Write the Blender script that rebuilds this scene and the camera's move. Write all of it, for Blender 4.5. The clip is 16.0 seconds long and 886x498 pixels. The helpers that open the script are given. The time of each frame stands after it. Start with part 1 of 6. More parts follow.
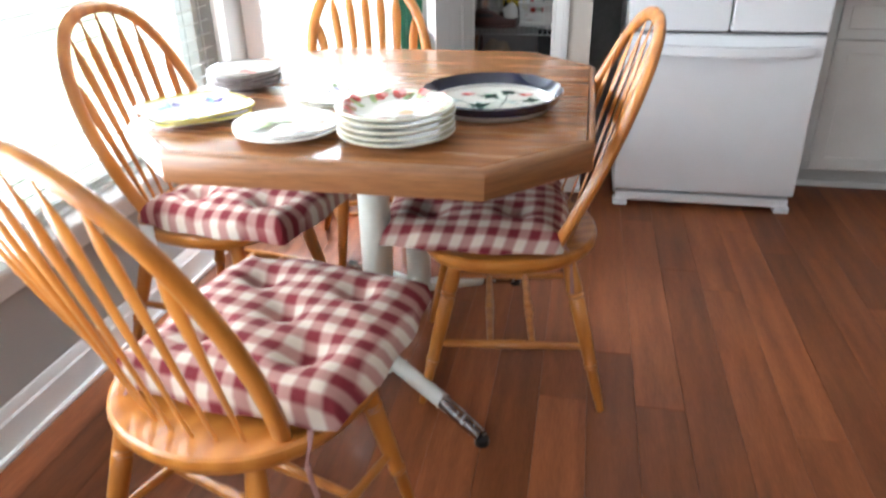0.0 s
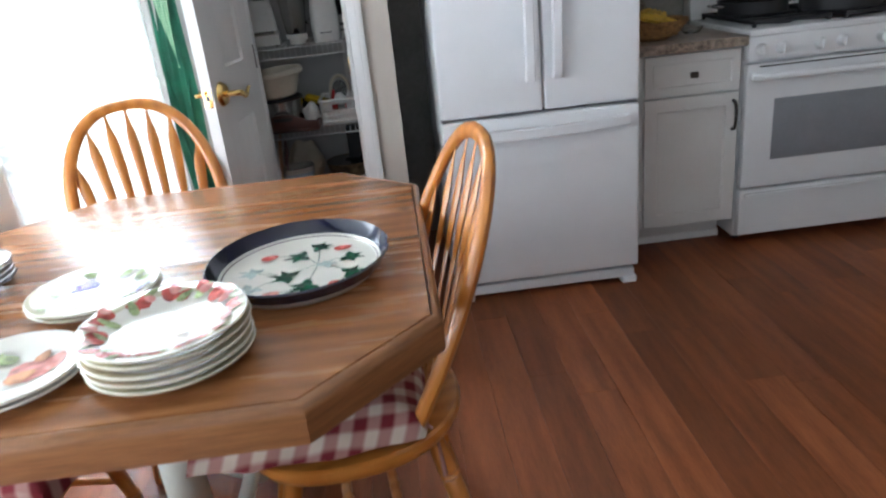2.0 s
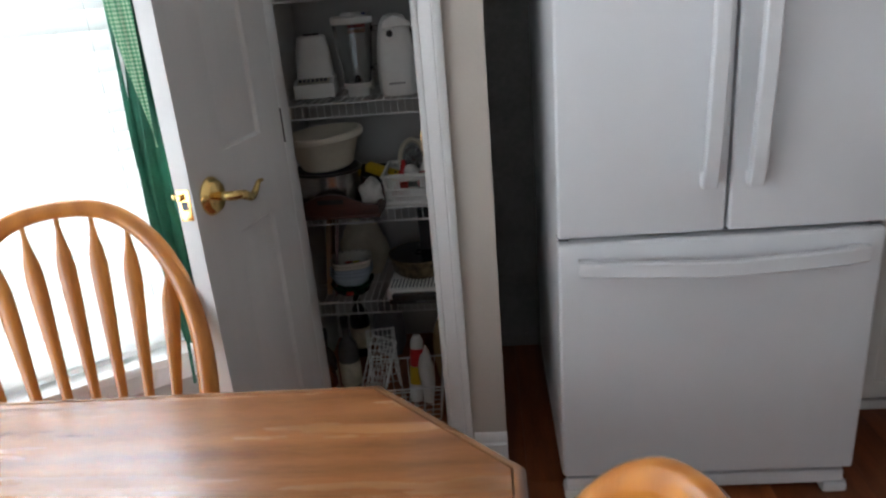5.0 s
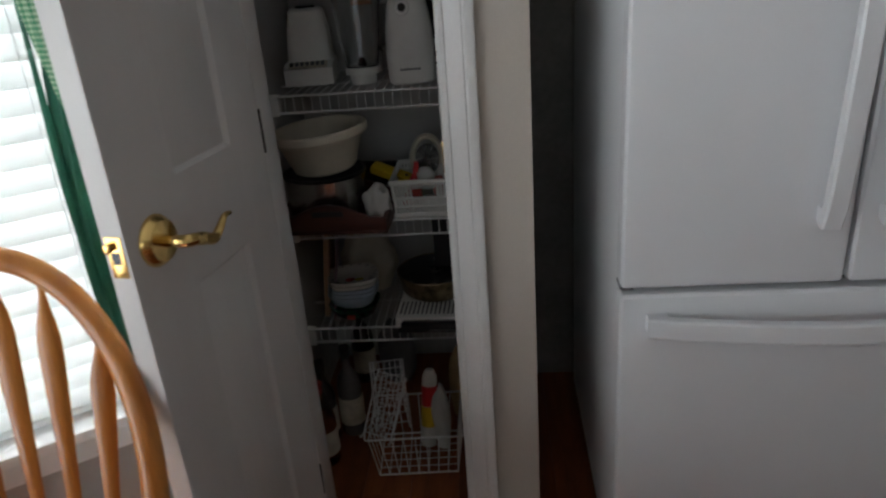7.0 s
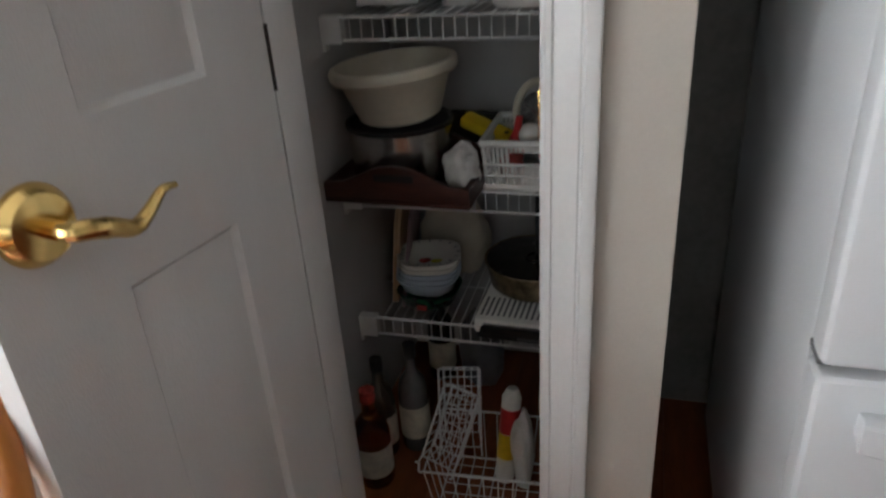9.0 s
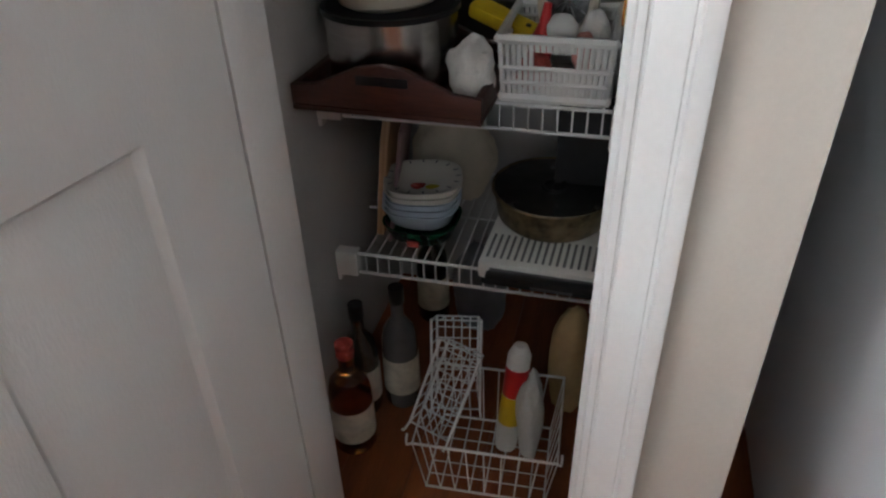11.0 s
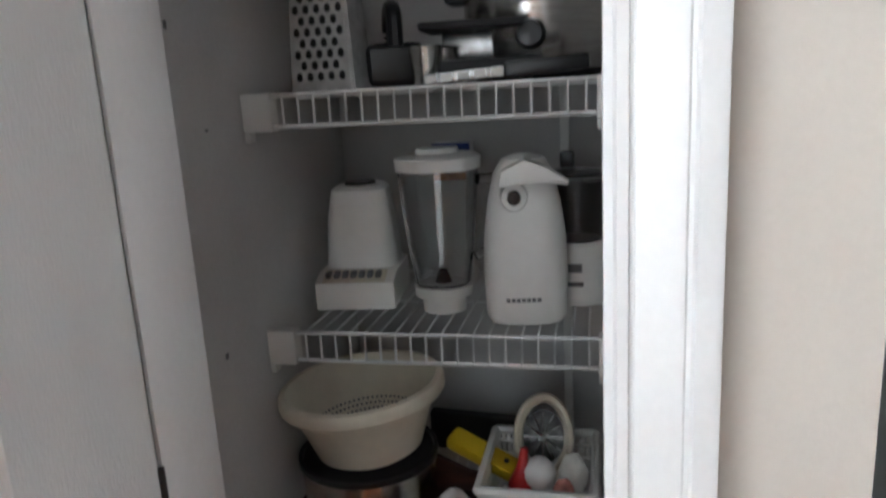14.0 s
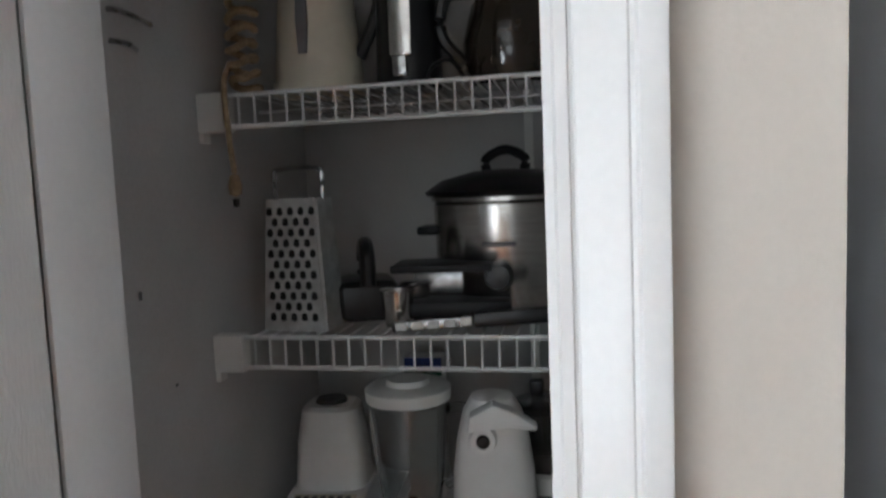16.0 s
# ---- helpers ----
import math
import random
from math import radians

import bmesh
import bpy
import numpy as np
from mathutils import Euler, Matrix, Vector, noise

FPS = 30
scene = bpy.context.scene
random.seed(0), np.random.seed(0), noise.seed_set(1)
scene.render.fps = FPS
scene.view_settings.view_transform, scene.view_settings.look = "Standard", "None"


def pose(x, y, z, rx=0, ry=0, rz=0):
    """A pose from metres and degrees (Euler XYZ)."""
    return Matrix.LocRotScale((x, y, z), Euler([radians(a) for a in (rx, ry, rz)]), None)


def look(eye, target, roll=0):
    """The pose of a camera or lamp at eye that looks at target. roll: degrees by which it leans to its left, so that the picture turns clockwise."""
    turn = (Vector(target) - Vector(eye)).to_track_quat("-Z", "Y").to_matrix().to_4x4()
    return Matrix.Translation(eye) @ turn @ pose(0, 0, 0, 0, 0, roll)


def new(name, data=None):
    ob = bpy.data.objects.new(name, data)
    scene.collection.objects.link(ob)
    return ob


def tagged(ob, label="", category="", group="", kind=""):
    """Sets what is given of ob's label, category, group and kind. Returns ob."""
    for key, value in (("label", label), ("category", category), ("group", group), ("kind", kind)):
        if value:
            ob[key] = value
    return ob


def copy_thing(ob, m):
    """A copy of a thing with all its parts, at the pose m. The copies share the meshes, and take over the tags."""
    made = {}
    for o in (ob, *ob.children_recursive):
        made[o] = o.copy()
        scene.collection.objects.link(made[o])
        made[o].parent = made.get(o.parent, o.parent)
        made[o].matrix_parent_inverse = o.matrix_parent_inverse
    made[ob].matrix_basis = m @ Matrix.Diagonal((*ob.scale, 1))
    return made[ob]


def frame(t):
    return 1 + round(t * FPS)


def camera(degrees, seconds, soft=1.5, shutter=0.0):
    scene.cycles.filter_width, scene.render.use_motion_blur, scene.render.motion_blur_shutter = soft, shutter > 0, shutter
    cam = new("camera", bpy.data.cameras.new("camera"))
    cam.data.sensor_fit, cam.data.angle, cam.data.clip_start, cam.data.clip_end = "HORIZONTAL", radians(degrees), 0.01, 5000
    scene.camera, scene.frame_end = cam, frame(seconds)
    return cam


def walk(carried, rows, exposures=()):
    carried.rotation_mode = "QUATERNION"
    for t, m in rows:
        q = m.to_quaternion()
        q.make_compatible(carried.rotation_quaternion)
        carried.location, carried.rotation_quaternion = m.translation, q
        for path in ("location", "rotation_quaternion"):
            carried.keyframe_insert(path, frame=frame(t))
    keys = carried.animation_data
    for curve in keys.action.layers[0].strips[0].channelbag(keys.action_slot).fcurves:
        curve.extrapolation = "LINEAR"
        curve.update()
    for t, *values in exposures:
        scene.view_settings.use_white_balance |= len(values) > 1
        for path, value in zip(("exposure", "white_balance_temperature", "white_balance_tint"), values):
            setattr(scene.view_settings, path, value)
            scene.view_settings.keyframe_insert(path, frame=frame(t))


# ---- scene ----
cam = camera(64.3, 16.0, soft=2.3, shutter=0.5)
PATH = [
    (0, (0.606, 0.112, 1.19), (0.25, 1.868, 0.301), -1.0),
    (0.5, (0.638, 0.166, 1.197), (0.267, 1.974, 0.427), -1.9),
    (1, (0.64, 0.259, 1.209), (0.351, 2.09, 0.456), -2.0),
    (1.5, (0.605, 0.409, 1.252), (0.583, 2.259, 0.492), -3.1),
    (2, (0.607, 0.519, 1.257), (0.692, 2.369, 0.501), -6.1),
    (2.5, (0.672, 0.683, 1.271), (0.663, 2.552, 0.558), -6.3),
    (3, (0.706, 0.833, 1.250), (0.623, 2.710, 0.564), -5.9),
    (3.5, (0.653, 1.018, 1.283), (0.716, 2.884, 0.564), -4.3),
    (4, (0.587, 1.197, 1.286), (0.696, 3.069, 0.589), -5.6),
    (4.5, (0.626, 1.355, 1.283), (0.536, 3.23, 0.593), -5.7),
    (6.8, (0.544, 1.862, 1.286), (0.353, 3.698, 0.515), -4.2),
    (7, (0.561, 1.897, 1.289), (0.396, 3.73, 0.507), -4.4),
    (7.5, (0.570, 2.003, 1.289), (0.276, 3.825, 0.518), 0.6),
    (8, (0.579, 2.109, 1.259), (0.232, 3.931, 0.512), -0.3),
    (8.5, (0.583, 2.23, 1.219), (0.128, 4.024, 0.462), -3.1),
    (9, (0.574, 2.353, 1.171), (0.059, 4.066, 0.277), -3.9),
    (9.2, (0.569, 2.398, 1.148), (0.045, 4.085, 0.21), -2.6),
    (11.3, (0.461, 2.638, 1.067), (0.036, 4.234, -0.059), -1.7),
    (11.5, (0.468, 2.657, 1.068), (0.056, 4.289, -0.012), -1.6),
    (12, (0.455, 2.676, 1.101), (0.098, 4.391, 0.136), -1.1),
    (12.5, (0.454, 2.701, 1.154), (0.055, 4.512, 0.404), -1.5),
    (13, (0.457, 2.707, 1.196), (0.032, 4.546, 0.535), -1.6),
    (13.5, (0.459, 2.712, 1.248), (0.009, 4.583, 0.704), -2.9),
    (14, (0.462, 2.713, 1.315), (0.024, 4.614, 0.877), -3.2),
    (14.5, (0.464, 2.713, 1.362), (0.004, 4.629, 1.021), -3.1),
    (15, (0.471, 2.721, 1.441), (0.016, 4.645, 1.135), -3.6),
    (15.5, (0.477, 2.73, 1.48), (0.074, 4.672, 1.222), -4.0),
    (16, (0.482, 2.734, 1.519), (0.102, 4.689, 1.338), -2.4),
]
EXPOSURES = [(0.0, 0.56, 6000, 9), (1.0, 0.17, 5800, 9), (2.0, -0.02, 5850, 9), (3.5, -0.20, 6030, 10), (4.7, -0.45, 6080, 11), (6.8, -1.19, 6270, 10), (8.0, -0.80, 6260, 10), (9.0, -0.28, 6290, 10),
             (11.5, 0.48, 6140, 10), (12.5, 0.75, 6100, 10), (13.5, 0.68, 6070, 10), (14.5, 0.35, 6060, 10), (16.0, 0.14, 6070, 10)]
walk(cam, [(t, look(eye, target, roll)) for t, eye, target, roll in PATH], EXPOSURES)

# ---- world and light ----
world = bpy.data.worlds.new("sky")
scene.world = world
world.use_nodes = True
_bg = world.node_tree.nodes["Background"]
_sky = world.node_tree.nodes.new("ShaderNodeTexSky")
_sky.sky_type, _sky.sun_disc, _sky.sun_elevation, _sky.sun_rotation = "NISHITA", False, radians(40), radians(-70)
world.node_tree.links.new(_sky.outputs[0], _bg.inputs[0])
_bg.inputs[1].default_value = 0.12
_s = bpy.data.lights.new("sun", "SUN")
_s.energy, _s.angle, _s.color = 0.8, radians(15), (1, 0.96, 0.9)
sun = new("sun", _s)
sun.matrix_world = look((-4, 3, 5), (0, 2, 0))


def window_lamp(eye, target, w, h, watts):
    d = bpy.data.lights.new("window_light", "AREA")
    d.shape, d.size, d.size_y, d.energy, d.color = "RECTANGLE", w, h, watts, (0.94, 0.97, 1.0)
    o = new("window_light", d)
    o.matrix_world = look(eye, target)
    return o


# ---- materials ----
def mat(name, color, rough=0.5, metal=0.0, var=0.12, scale=8.0, bump=0.0, fine=60.0, stretch=(1, 1, 1), coat=0.0, dark=None, island=0.0, spread=0.0):
    """Base colour with blotches at two scales, fine relief and uneven gloss."""
    m = bpy.data.materials.new(name)
    m.use_nodes = True
    nt = m.node_tree
    b = nt.nodes["Principled BSDF"]
    tc = nt.nodes.new("ShaderNodeTexCoord")
    mp = nt.nodes.new("ShaderNodeMapping")
    mp.inputs["Scale"].default_value = stretch
    nt.links.new(tc.outputs["Object"], mp.inputs[0])
    src = mp.outputs[0]
    if spread:
        info = nt.nodes.new("ShaderNodeObjectInfo")
        mul = nt.nodes.new("ShaderNodeVectorMath")
        mul.operation = "SCALE"
        mul.inputs[0].default_value = (37, 91, 13)
        nt.links.new(info.outputs["Random"], mul.inputs["Scale"])
        add = nt.nodes.new("ShaderNodeVectorMath")
        nt.links.new(src, add.inputs[0])
        nt.links.new(mul.outputs[0], add.inputs[1])
        src = add.outputs[0]
    n1 = nt.nodes.new("ShaderNodeTexNoise")
    n1.inputs["Scale"].default_value, n1.inputs["Detail"].default_value = scale, 5
    n2 = nt.nodes.new("ShaderNodeTexNoise")
    n2.inputs["Scale"].default_value, n2.inputs["Detail"].default_value = fine, 4
    nt.links.new(src, n1.inputs[0])
    nt.links.new(src, n2.inputs[0])
    dk = dark or tuple(c * (1 - 2.2 * var) for c in color)
    lt = tuple(min(1, c * (1 + var)) for c in color)
    r = nt.nodes.new("ShaderNodeValToRGB")
    r.color_ramp.elements[0].position, r.color_ramp.elements[1].position = 0.3, 0.7
    r.color_ramp.elements[0].color, r.color_ramp.elements[1].color = (*dk, 1), (*lt, 1)
    mixf = nt.nodes.new("ShaderNodeMix")
    mixf.inputs[0].default_value = 0.35
    nt.links.new(n1.outputs[0], mixf.inputs[2])
    nt.links.new(n2.outputs[0], mixf.inputs[3])
    nt.links.new(mixf.outputs[0], r.inputs[0])
    col = r.outputs[0]
    if spread:
        hs = nt.nodes.new("ShaderNodeHueSaturation")
        mr = nt.nodes.new("ShaderNodeMapRange")
        mr.inputs[3].default_value, mr.inputs[4].default_value = 1 - spread, 1 + spread
        nt.links.new(info.outputs["Random"], mr.inputs[0])
        nt.links.new(mr.outputs[0], hs.inputs["Value"])
        nt.links.new(col, hs.inputs["Color"])
        col = hs.outputs[0]
    nt.links.new(col, b.inputs["Base Color"])
    rr = nt.nodes.new("ShaderNodeMapRange")
    rr.inputs[3].default_value, rr.inputs[4].default_value = max(0.02, rough - 0.06), min(1, rough + 0.08)
    nt.links.new(n1.outputs[0], rr.inputs[0])
    nt.links.new(rr.outputs[0], b.inputs["Roughness"])
    b.inputs["Metallic"].default_value = metal
    b.inputs["Coat Weight"].default_value = coat
    b.inputs["Coat Roughness"].default_value = 0.15
    if bump:
        bp = nt.nodes.new("ShaderNodeBump")
        bp.inputs["Strength"].default_value, bp.inputs["Distance"].default_value = bump, 0.004
        nt.links.new(n2.outputs[0], bp.inputs["Height"])
        nt.links.new(bp.outputs[0], b.inputs["Normal"])
    return m


def wood(name, light, dark, along="x", rough=0.35, ring=14.0, coat=0.3, spread=0.0, stretch=12.0, wave=0.38, bump=0.15, fine=30):
    """Grain streaks along an axis: stretched noise through a warped wave."""
    m = mat(name, light, rough, var=0.1, scale=3, bump=bump, fine=fine, coat=coat, spread=spread,
            stretch={"x": (1, stretch, stretch), "y": (stretch, 1, stretch), "z": (stretch, stretch, 1)}[along])
    nt = m.node_tree
    ramp = [n for n in nt.nodes if n.type == "VALTORGB"][0]
    ramp.color_ramp.elements[0].color, ramp.color_ramp.elements[1].color = (*dark, 1), (*light, 1)
    src = [n for n in nt.nodes if n.type == "TEX_NOISE"][0].inputs[0].links[0].from_socket
    wv = nt.nodes.new("ShaderNodeTexWave")
    wv.bands_direction = {"x": "Y", "y": "X", "z": "X"}[along]
    wv.inputs["Scale"].default_value, wv.inputs["Distortion"].default_value = ring / stretch, 9
    wv.inputs["Detail"].default_value, wv.inputs["Detail Scale"].default_value = 3, 0.6
    nt.links.new(src, wv.inputs[0])
    mixf = [n for n in nt.nodes if n.type == "MIX"][0]
    mx = nt.nodes.new("ShaderNodeMix")
    mx.inputs[0].default_value = wave
    nt.links.new(mixf.outputs[0], mx.inputs[2])
    nt.links.new(wv.outputs["Fac"], mx.inputs[3])
    nt.links.new(mx.outputs[0], ramp.inputs[0])
    return m


def glass(name, color=(0.95, 0.97, 0.97), rough=0.03, ior=1.45):
    m = bpy.data.materials.new(name)
    m.use_nodes = True
    b = m.node_tree.nodes["Principled BSDF"]
    b.inputs["Base Color"].default_value = (*color, 1)
    b.inputs["Transmission Weight"].default_value = 1
    b.inputs["Roughness"].default_value, b.inputs["IOR"].default_value = rough, ior
    return m


def gingham(name, red, cream, size=0.042):
    """Woven check: two crossing sets of soft stripes."""
    m = mat(name, cream, 0.9, var=0.08, scale=30, bump=0.35, fine=450)
    nt = m.node_tree
    b = nt.nodes["Principled BSDF"]
    tc = [n for n in nt.nodes if n.type == "TEX_COORD"][0]
    sx = nt.nodes.new("ShaderNodeSeparateXYZ")
    nt.links.new(tc.outputs["UV"], sx.inputs[0])
    facs = []
    for ax in (0, 1):
        mul = nt.nodes.new("ShaderNodeMath")
        mul.operation, mul.inputs[1].default_value = "MULTIPLY", math.pi / size
        nt.links.new(sx.outputs[ax], mul.inputs[0])
        sn = nt.nodes.new("ShaderNodeMath")
        sn.operation = "SINE"
        nt.links.new(mul.outputs[0], sn.inputs[0])
        mr = nt.nodes.new("ShaderNodeMapRange")
        mr.inputs[1].default_value, mr.inputs[2].default_value = -0.5, 0.4
        nt.links.new(sn.outputs[0], mr.inputs[0])
        facs.append(mr.outputs[0])
    add = nt.nodes.new("ShaderNodeMath")
    nt.links.new(facs[0], add.inputs[0])
    nt.links.new(facs[1], add.inputs[1])
    half = nt.nodes.new("ShaderNodeMath")
    half.operation, half.inputs[1].default_value = "MULTIPLY", 0.5
    nt.links.new(add.outputs[0], half.inputs[0])
    r = nt.nodes.new("ShaderNodeValToRGB")
    e = r.color_ramp.elements
    mid = tuple(0.62 * a + 0.38 * c for a, c in zip((red[0] * 1.5, red[1], red[2]), cream))
    e[0].color, e[1].color = (*cream, 1), (*red, 1)
    k = e.new(0.5)
    k.color = (*mid, 1)
    nt.links.new(half.outputs[0], r.inputs[0])
    weave = nt.nodes.new("ShaderNodeMix")
    weave.data_type, weave.blend_type = "RGBA", "MULTIPLY"
    weave.inputs[0].default_value = 0.5
    nt.links.new(r.outputs[0], weave.inputs[6])
    ramp = [n for n in nt.nodes if n.type == "VALTORGB"][0]
    nt.links.new(ramp.outputs[0], weave.inputs[7])
    nt.links.new(weave.outputs[2], b.inputs["Base Color"])
    return m


def glow(name, colors, strength, scale=1.5):
    m = bpy.data.materials.new(name)
    m.use_nodes = True
    nt = m.node_tree
    nt.nodes.remove(nt.nodes["Principled BSDF"])
    em = nt.nodes.new("ShaderNodeEmission")
    em.inputs[1].default_value = strength
    tc, n = nt.nodes.new("ShaderNodeTexCoord"), nt.nodes.new("ShaderNodeTexNoise")
    n.inputs["Scale"].default_value, n.inputs["Detail"].default_value = scale, 6
    r = nt.nodes.new("ShaderNodeValToRGB")
    r.color_ramp.elements[0].color, r.color_ramp.elements[1].color = (*colors[0], 1), (*colors[1], 1)
    r.color_ramp.elements[0].position, r.color_ramp.elements[1].position = 0.35, 0.6
    nt.links.new(tc.outputs["Object"], n.inputs[0])
    nt.links.new(n.outputs[0], r.inputs[0])
    nt.links.new(r.outputs[0], em.inputs[0])
    nt.links.new(em.outputs[0], nt.nodes["Material Output"].inputs[0])
    return m


OAK = wood("honey_oak", (0.52, 0.200, 0.034), (0.40, 0.135, 0.019), "z", 0.3, 6, 0.4, stretch=8)
TABLE = wood("oak_laminate", (0.395, 0.170, 0.058), (0.165, 0.056, 0.017), "x", 0.25, 7, 0.28, stretch=9, wave=0.15)
TABLE_EDGE = mat("oak_edge", (0.29, 0.125, 0.046), 0.32, var=0.2, scale=6, fine=30, stretch=(1.5, 1.5, 24), coat=0.2)
FLOOR = wood("laminate_planks", (0.300, 0.094, 0.032), (0.140, 0.040, 0.013), "y", 0.42, 5, 0.0, spread=0.30, stretch=9, wave=0.06, bump=0.04, fine=30)
FLOOR.node_tree.nodes["Principled BSDF"].inputs["Specular IOR Level"].default_value = 0.3
GAP = mat("dark_joint", (0.09, 0.035, 0.016), 0.8)
WALL_GREY = mat("grey_wall_paint", (0.39, 0.375, 0.355), 0.75, var=0.03, scale=3, bump=0.12, fine=220)
WALL_BEIGE = mat("beige_wall_paint", (0.56, 0.51, 0.45), 0.75, var=0.03, scale=3, bump=0.12, fine=220)
PANTRY = mat("pantry_wall_paint", (0.60, 0.59, 0.58), 0.8, var=0.06, scale=5, bump=0.12, fine=220)
TRIM = mat("white_gloss_paint", (0.80, 0.80, 0.79), 0.35, var=0.03, scale=6, bump=0.05, fine=150)
CEIL = mat("ceiling_paint", (0.8, 0.8, 0.78), 0.9, var=0.02, bump=0.2, fine=200)
FRIDGE = mat("white_textured_enamel", (0.79, 0.80, 0.82), 0.38, var=0.015, bump=0.22, fine=420)
STOVE = mat("white_enamel", (0.70, 0.71, 0.72), 0.2, var=0.015, scale=3)
SEAL = mat("grey_rubber_seal", (0.16, 0.16, 0.17), 0.7)
DARKGLASS = mat("grey_oven_glass", (0.22, 0.23, 0.25), 0.12, var=0.05)
CAB = mat("painted_cabinet", (0.64, 0.63, 0.605), 0.4, var=0.03, scale=5, bump=0.04, fine=120)
BRONZE = mat("dark_bronze", (0.05, 0.042, 0.038), 0.4, 0.8)
COUNTER = mat("speckled_laminate", (0.36, 0.29, 0.23), 0.3, var=0.4, scale=45, fine=160, dark=(0.05, 0.04, 0.035))
BRASS = mat("polished_brass", (0.86, 0.60, 0.22), 0.16, 1.0, var=0.08, scale=20)
LEGMETAL = mat("cream_painted_steel", (0.66, 0.67, 0.60), 0.4, var=0.05)
CHROME = mat("worn_chrome", (0.5, 0.5, 0.5), 0.25, 1.0, var=0.2, scale=30)
STEEL = mat("stainless_steel", (0.62, 0.60, 0.57), 0.22, 1.0, var=0.1, scale=12, stretch=(1, 1, 12))
BLACK = mat("black_plastic", (0.012, 0.012, 0.013), 0.3, var=0.1)
NONSTICK = mat("glossy_nonstick", (0.13, 0.128, 0.125), 0.24, 0.9, var=0.2, scale=25)
BLACKMAT = mat("black_nonstick", (0.018, 0.018, 0.02), 0.55, var=0.2, scale=20)
WHITEPL = mat("white_plastic", (0.82, 0.81, 0.78), 0.35, var=0.03, scale=10)
CREAMPL = mat("cream_plastic", (0.68, 0.62, 0.50), 0.5, var=0.05, scale=10)
WIRE = mat("white_coated_wire", (0.75, 0.75, 0.74), 0.4, var=0.05, scale=20)
CHINA = mat("glazed_china", (0.79, 0.765, 0.69), 0.12, var=0.02, coat=0.5)
CHINA_CREAM = mat("cream_glaze", (0.60, 0.56, 0.38), 0.14, var=0.05, coat=0.5)
CHINA_GREY = mat("grey_stoneware", (0.20, 0.17, 0.165), 0.25, var=0.1, coat=0.3)
COBALT = mat("cobalt_glaze", (0.004, 0.006, 0.030), 0.1, var=0.2, coat=0.6)
YELLOWGL = mat("yellow_glaze", (0.62, 0.52, 0.06), 0.15, var=0.1, coat=0.4)
P_RED = mat("red_paint", (0.58, 0.10, 0.08), 0.25, var=0.3, scale=60)
P_PINK = mat("pink_paint", (0.74, 0.32, 0.28), 0.2, var=0.3, scale=50)
P_ORANGE = mat("orange_paint", (0.72, 0.38, 0.22), 0.2, var=0.3, scale=50)
P_GREEN = mat("leaf_green_paint", (0.02, 0.10, 0.055), 0.2, var=0.35, scale=60)
P_SAGE = mat("sage_paint", (0.42, 0.50, 0.48), 0.2, var=0.25, scale=60)
P_LIME = mat("light_green_paint", (0.42, 0.50, 0.24), 0.2, var=0.3, scale=60)
P_BLUE = mat("blue_paint", (0.25, 0.40, 0.66), 0.2, var=0.3, scale=50)
P_VIOLET = mat("violet_paint", (0.17, 0.12, 0.40), 0.2, var=0.3, scale=60)
CURTAIN = mat("green_curtain_cloth", (0.008, 0.115, 0.062), 0.75, var=0.25, scale=12, bump=0.3, fine=300)
CURTAIN_CHECK = gingham("green_check_cloth", (0.04, 0.26, 0.13), (0.55, 0.68, 0.52), 0.004)
CUSHION = gingham("red_check_cloth", (0.20, 0.012, 0.022), (0.69, 0.62, 0.54), 0.0255)
TAG = mat("white_label_cloth", (0.8, 0.8, 0.78), 0.8)
SLAT = mat("white_blind_slat", (0.84, 0.85, 0.84), 0.45, var=0.02)
_nt = SLAT.node_tree
_tr, _mx = _nt.nodes.new("ShaderNodeBsdfTranslucent"), _nt.nodes.new("ShaderNodeMixShader")
_tr.inputs[0].default_value, _mx.inputs[0].default_value = (0.815, 0.828, 0.812, 1), 0.55
_nt.links.new(_nt.nodes["Principled BSDF"].outputs[0], _mx.inputs[1])
_nt.links.new(_tr.outputs[0], _mx.inputs[2])
_nt.links.new(_mx.outputs[0], _nt.nodes["Material Output"].inputs[0])
DOORM = mat("white_door_paint", (0.66, 0.655, 0.64), 0.45, var=0.03, scale=4, bump=0.14, fine=120, stretch=(4, 4, 1))
BROWNWOOD = mat("dark_brown_wood", (0.075, 0.022, 0.013), 0.4, var=0.3, scale=10, stretch=(1, 6, 6))
TANWOOD = wood("pale_board_wood", (0.52, 0.34, 0.2), (0.40, 0.24, 0.13), "z", 0.6, 30, 0.0)
YELLOWPL = mat("yellow_plastic", (0.72, 0.50, 0.02), 0.4, var=0.1)
REDPL = mat("red_plastic", (0.60, 0.02, 0.02), 0.35, var=0.1)
CLOTH = mat("white_cotton", (0.74, 0.72, 0.68), 0.9, var=0.08, bump=0.3, fine=200)
SPONGE = mat("grey_mesh_liner", (0.16, 0.16, 0.155), 0.9, var=0.4, scale=60, bump=0.8, fine=140)
CARD = mat("blue_carton", (0.03, 0.06, 0.28), 0.5, var=0.2)
ROPE = mat("tan_cord", (0.45, 0.33, 0.2), 0.9, var=0.25, scale=60, bump=0.5, fine=200)
AMBER = glass("amber_glass", (0.50, 0.16, 0.03))
CLEAR = glass("clear_glass", (0.96, 0.98, 0.98))
SMOKE = glass("smoked_plastic", (0.5, 0.5, 0.5), 0.12)
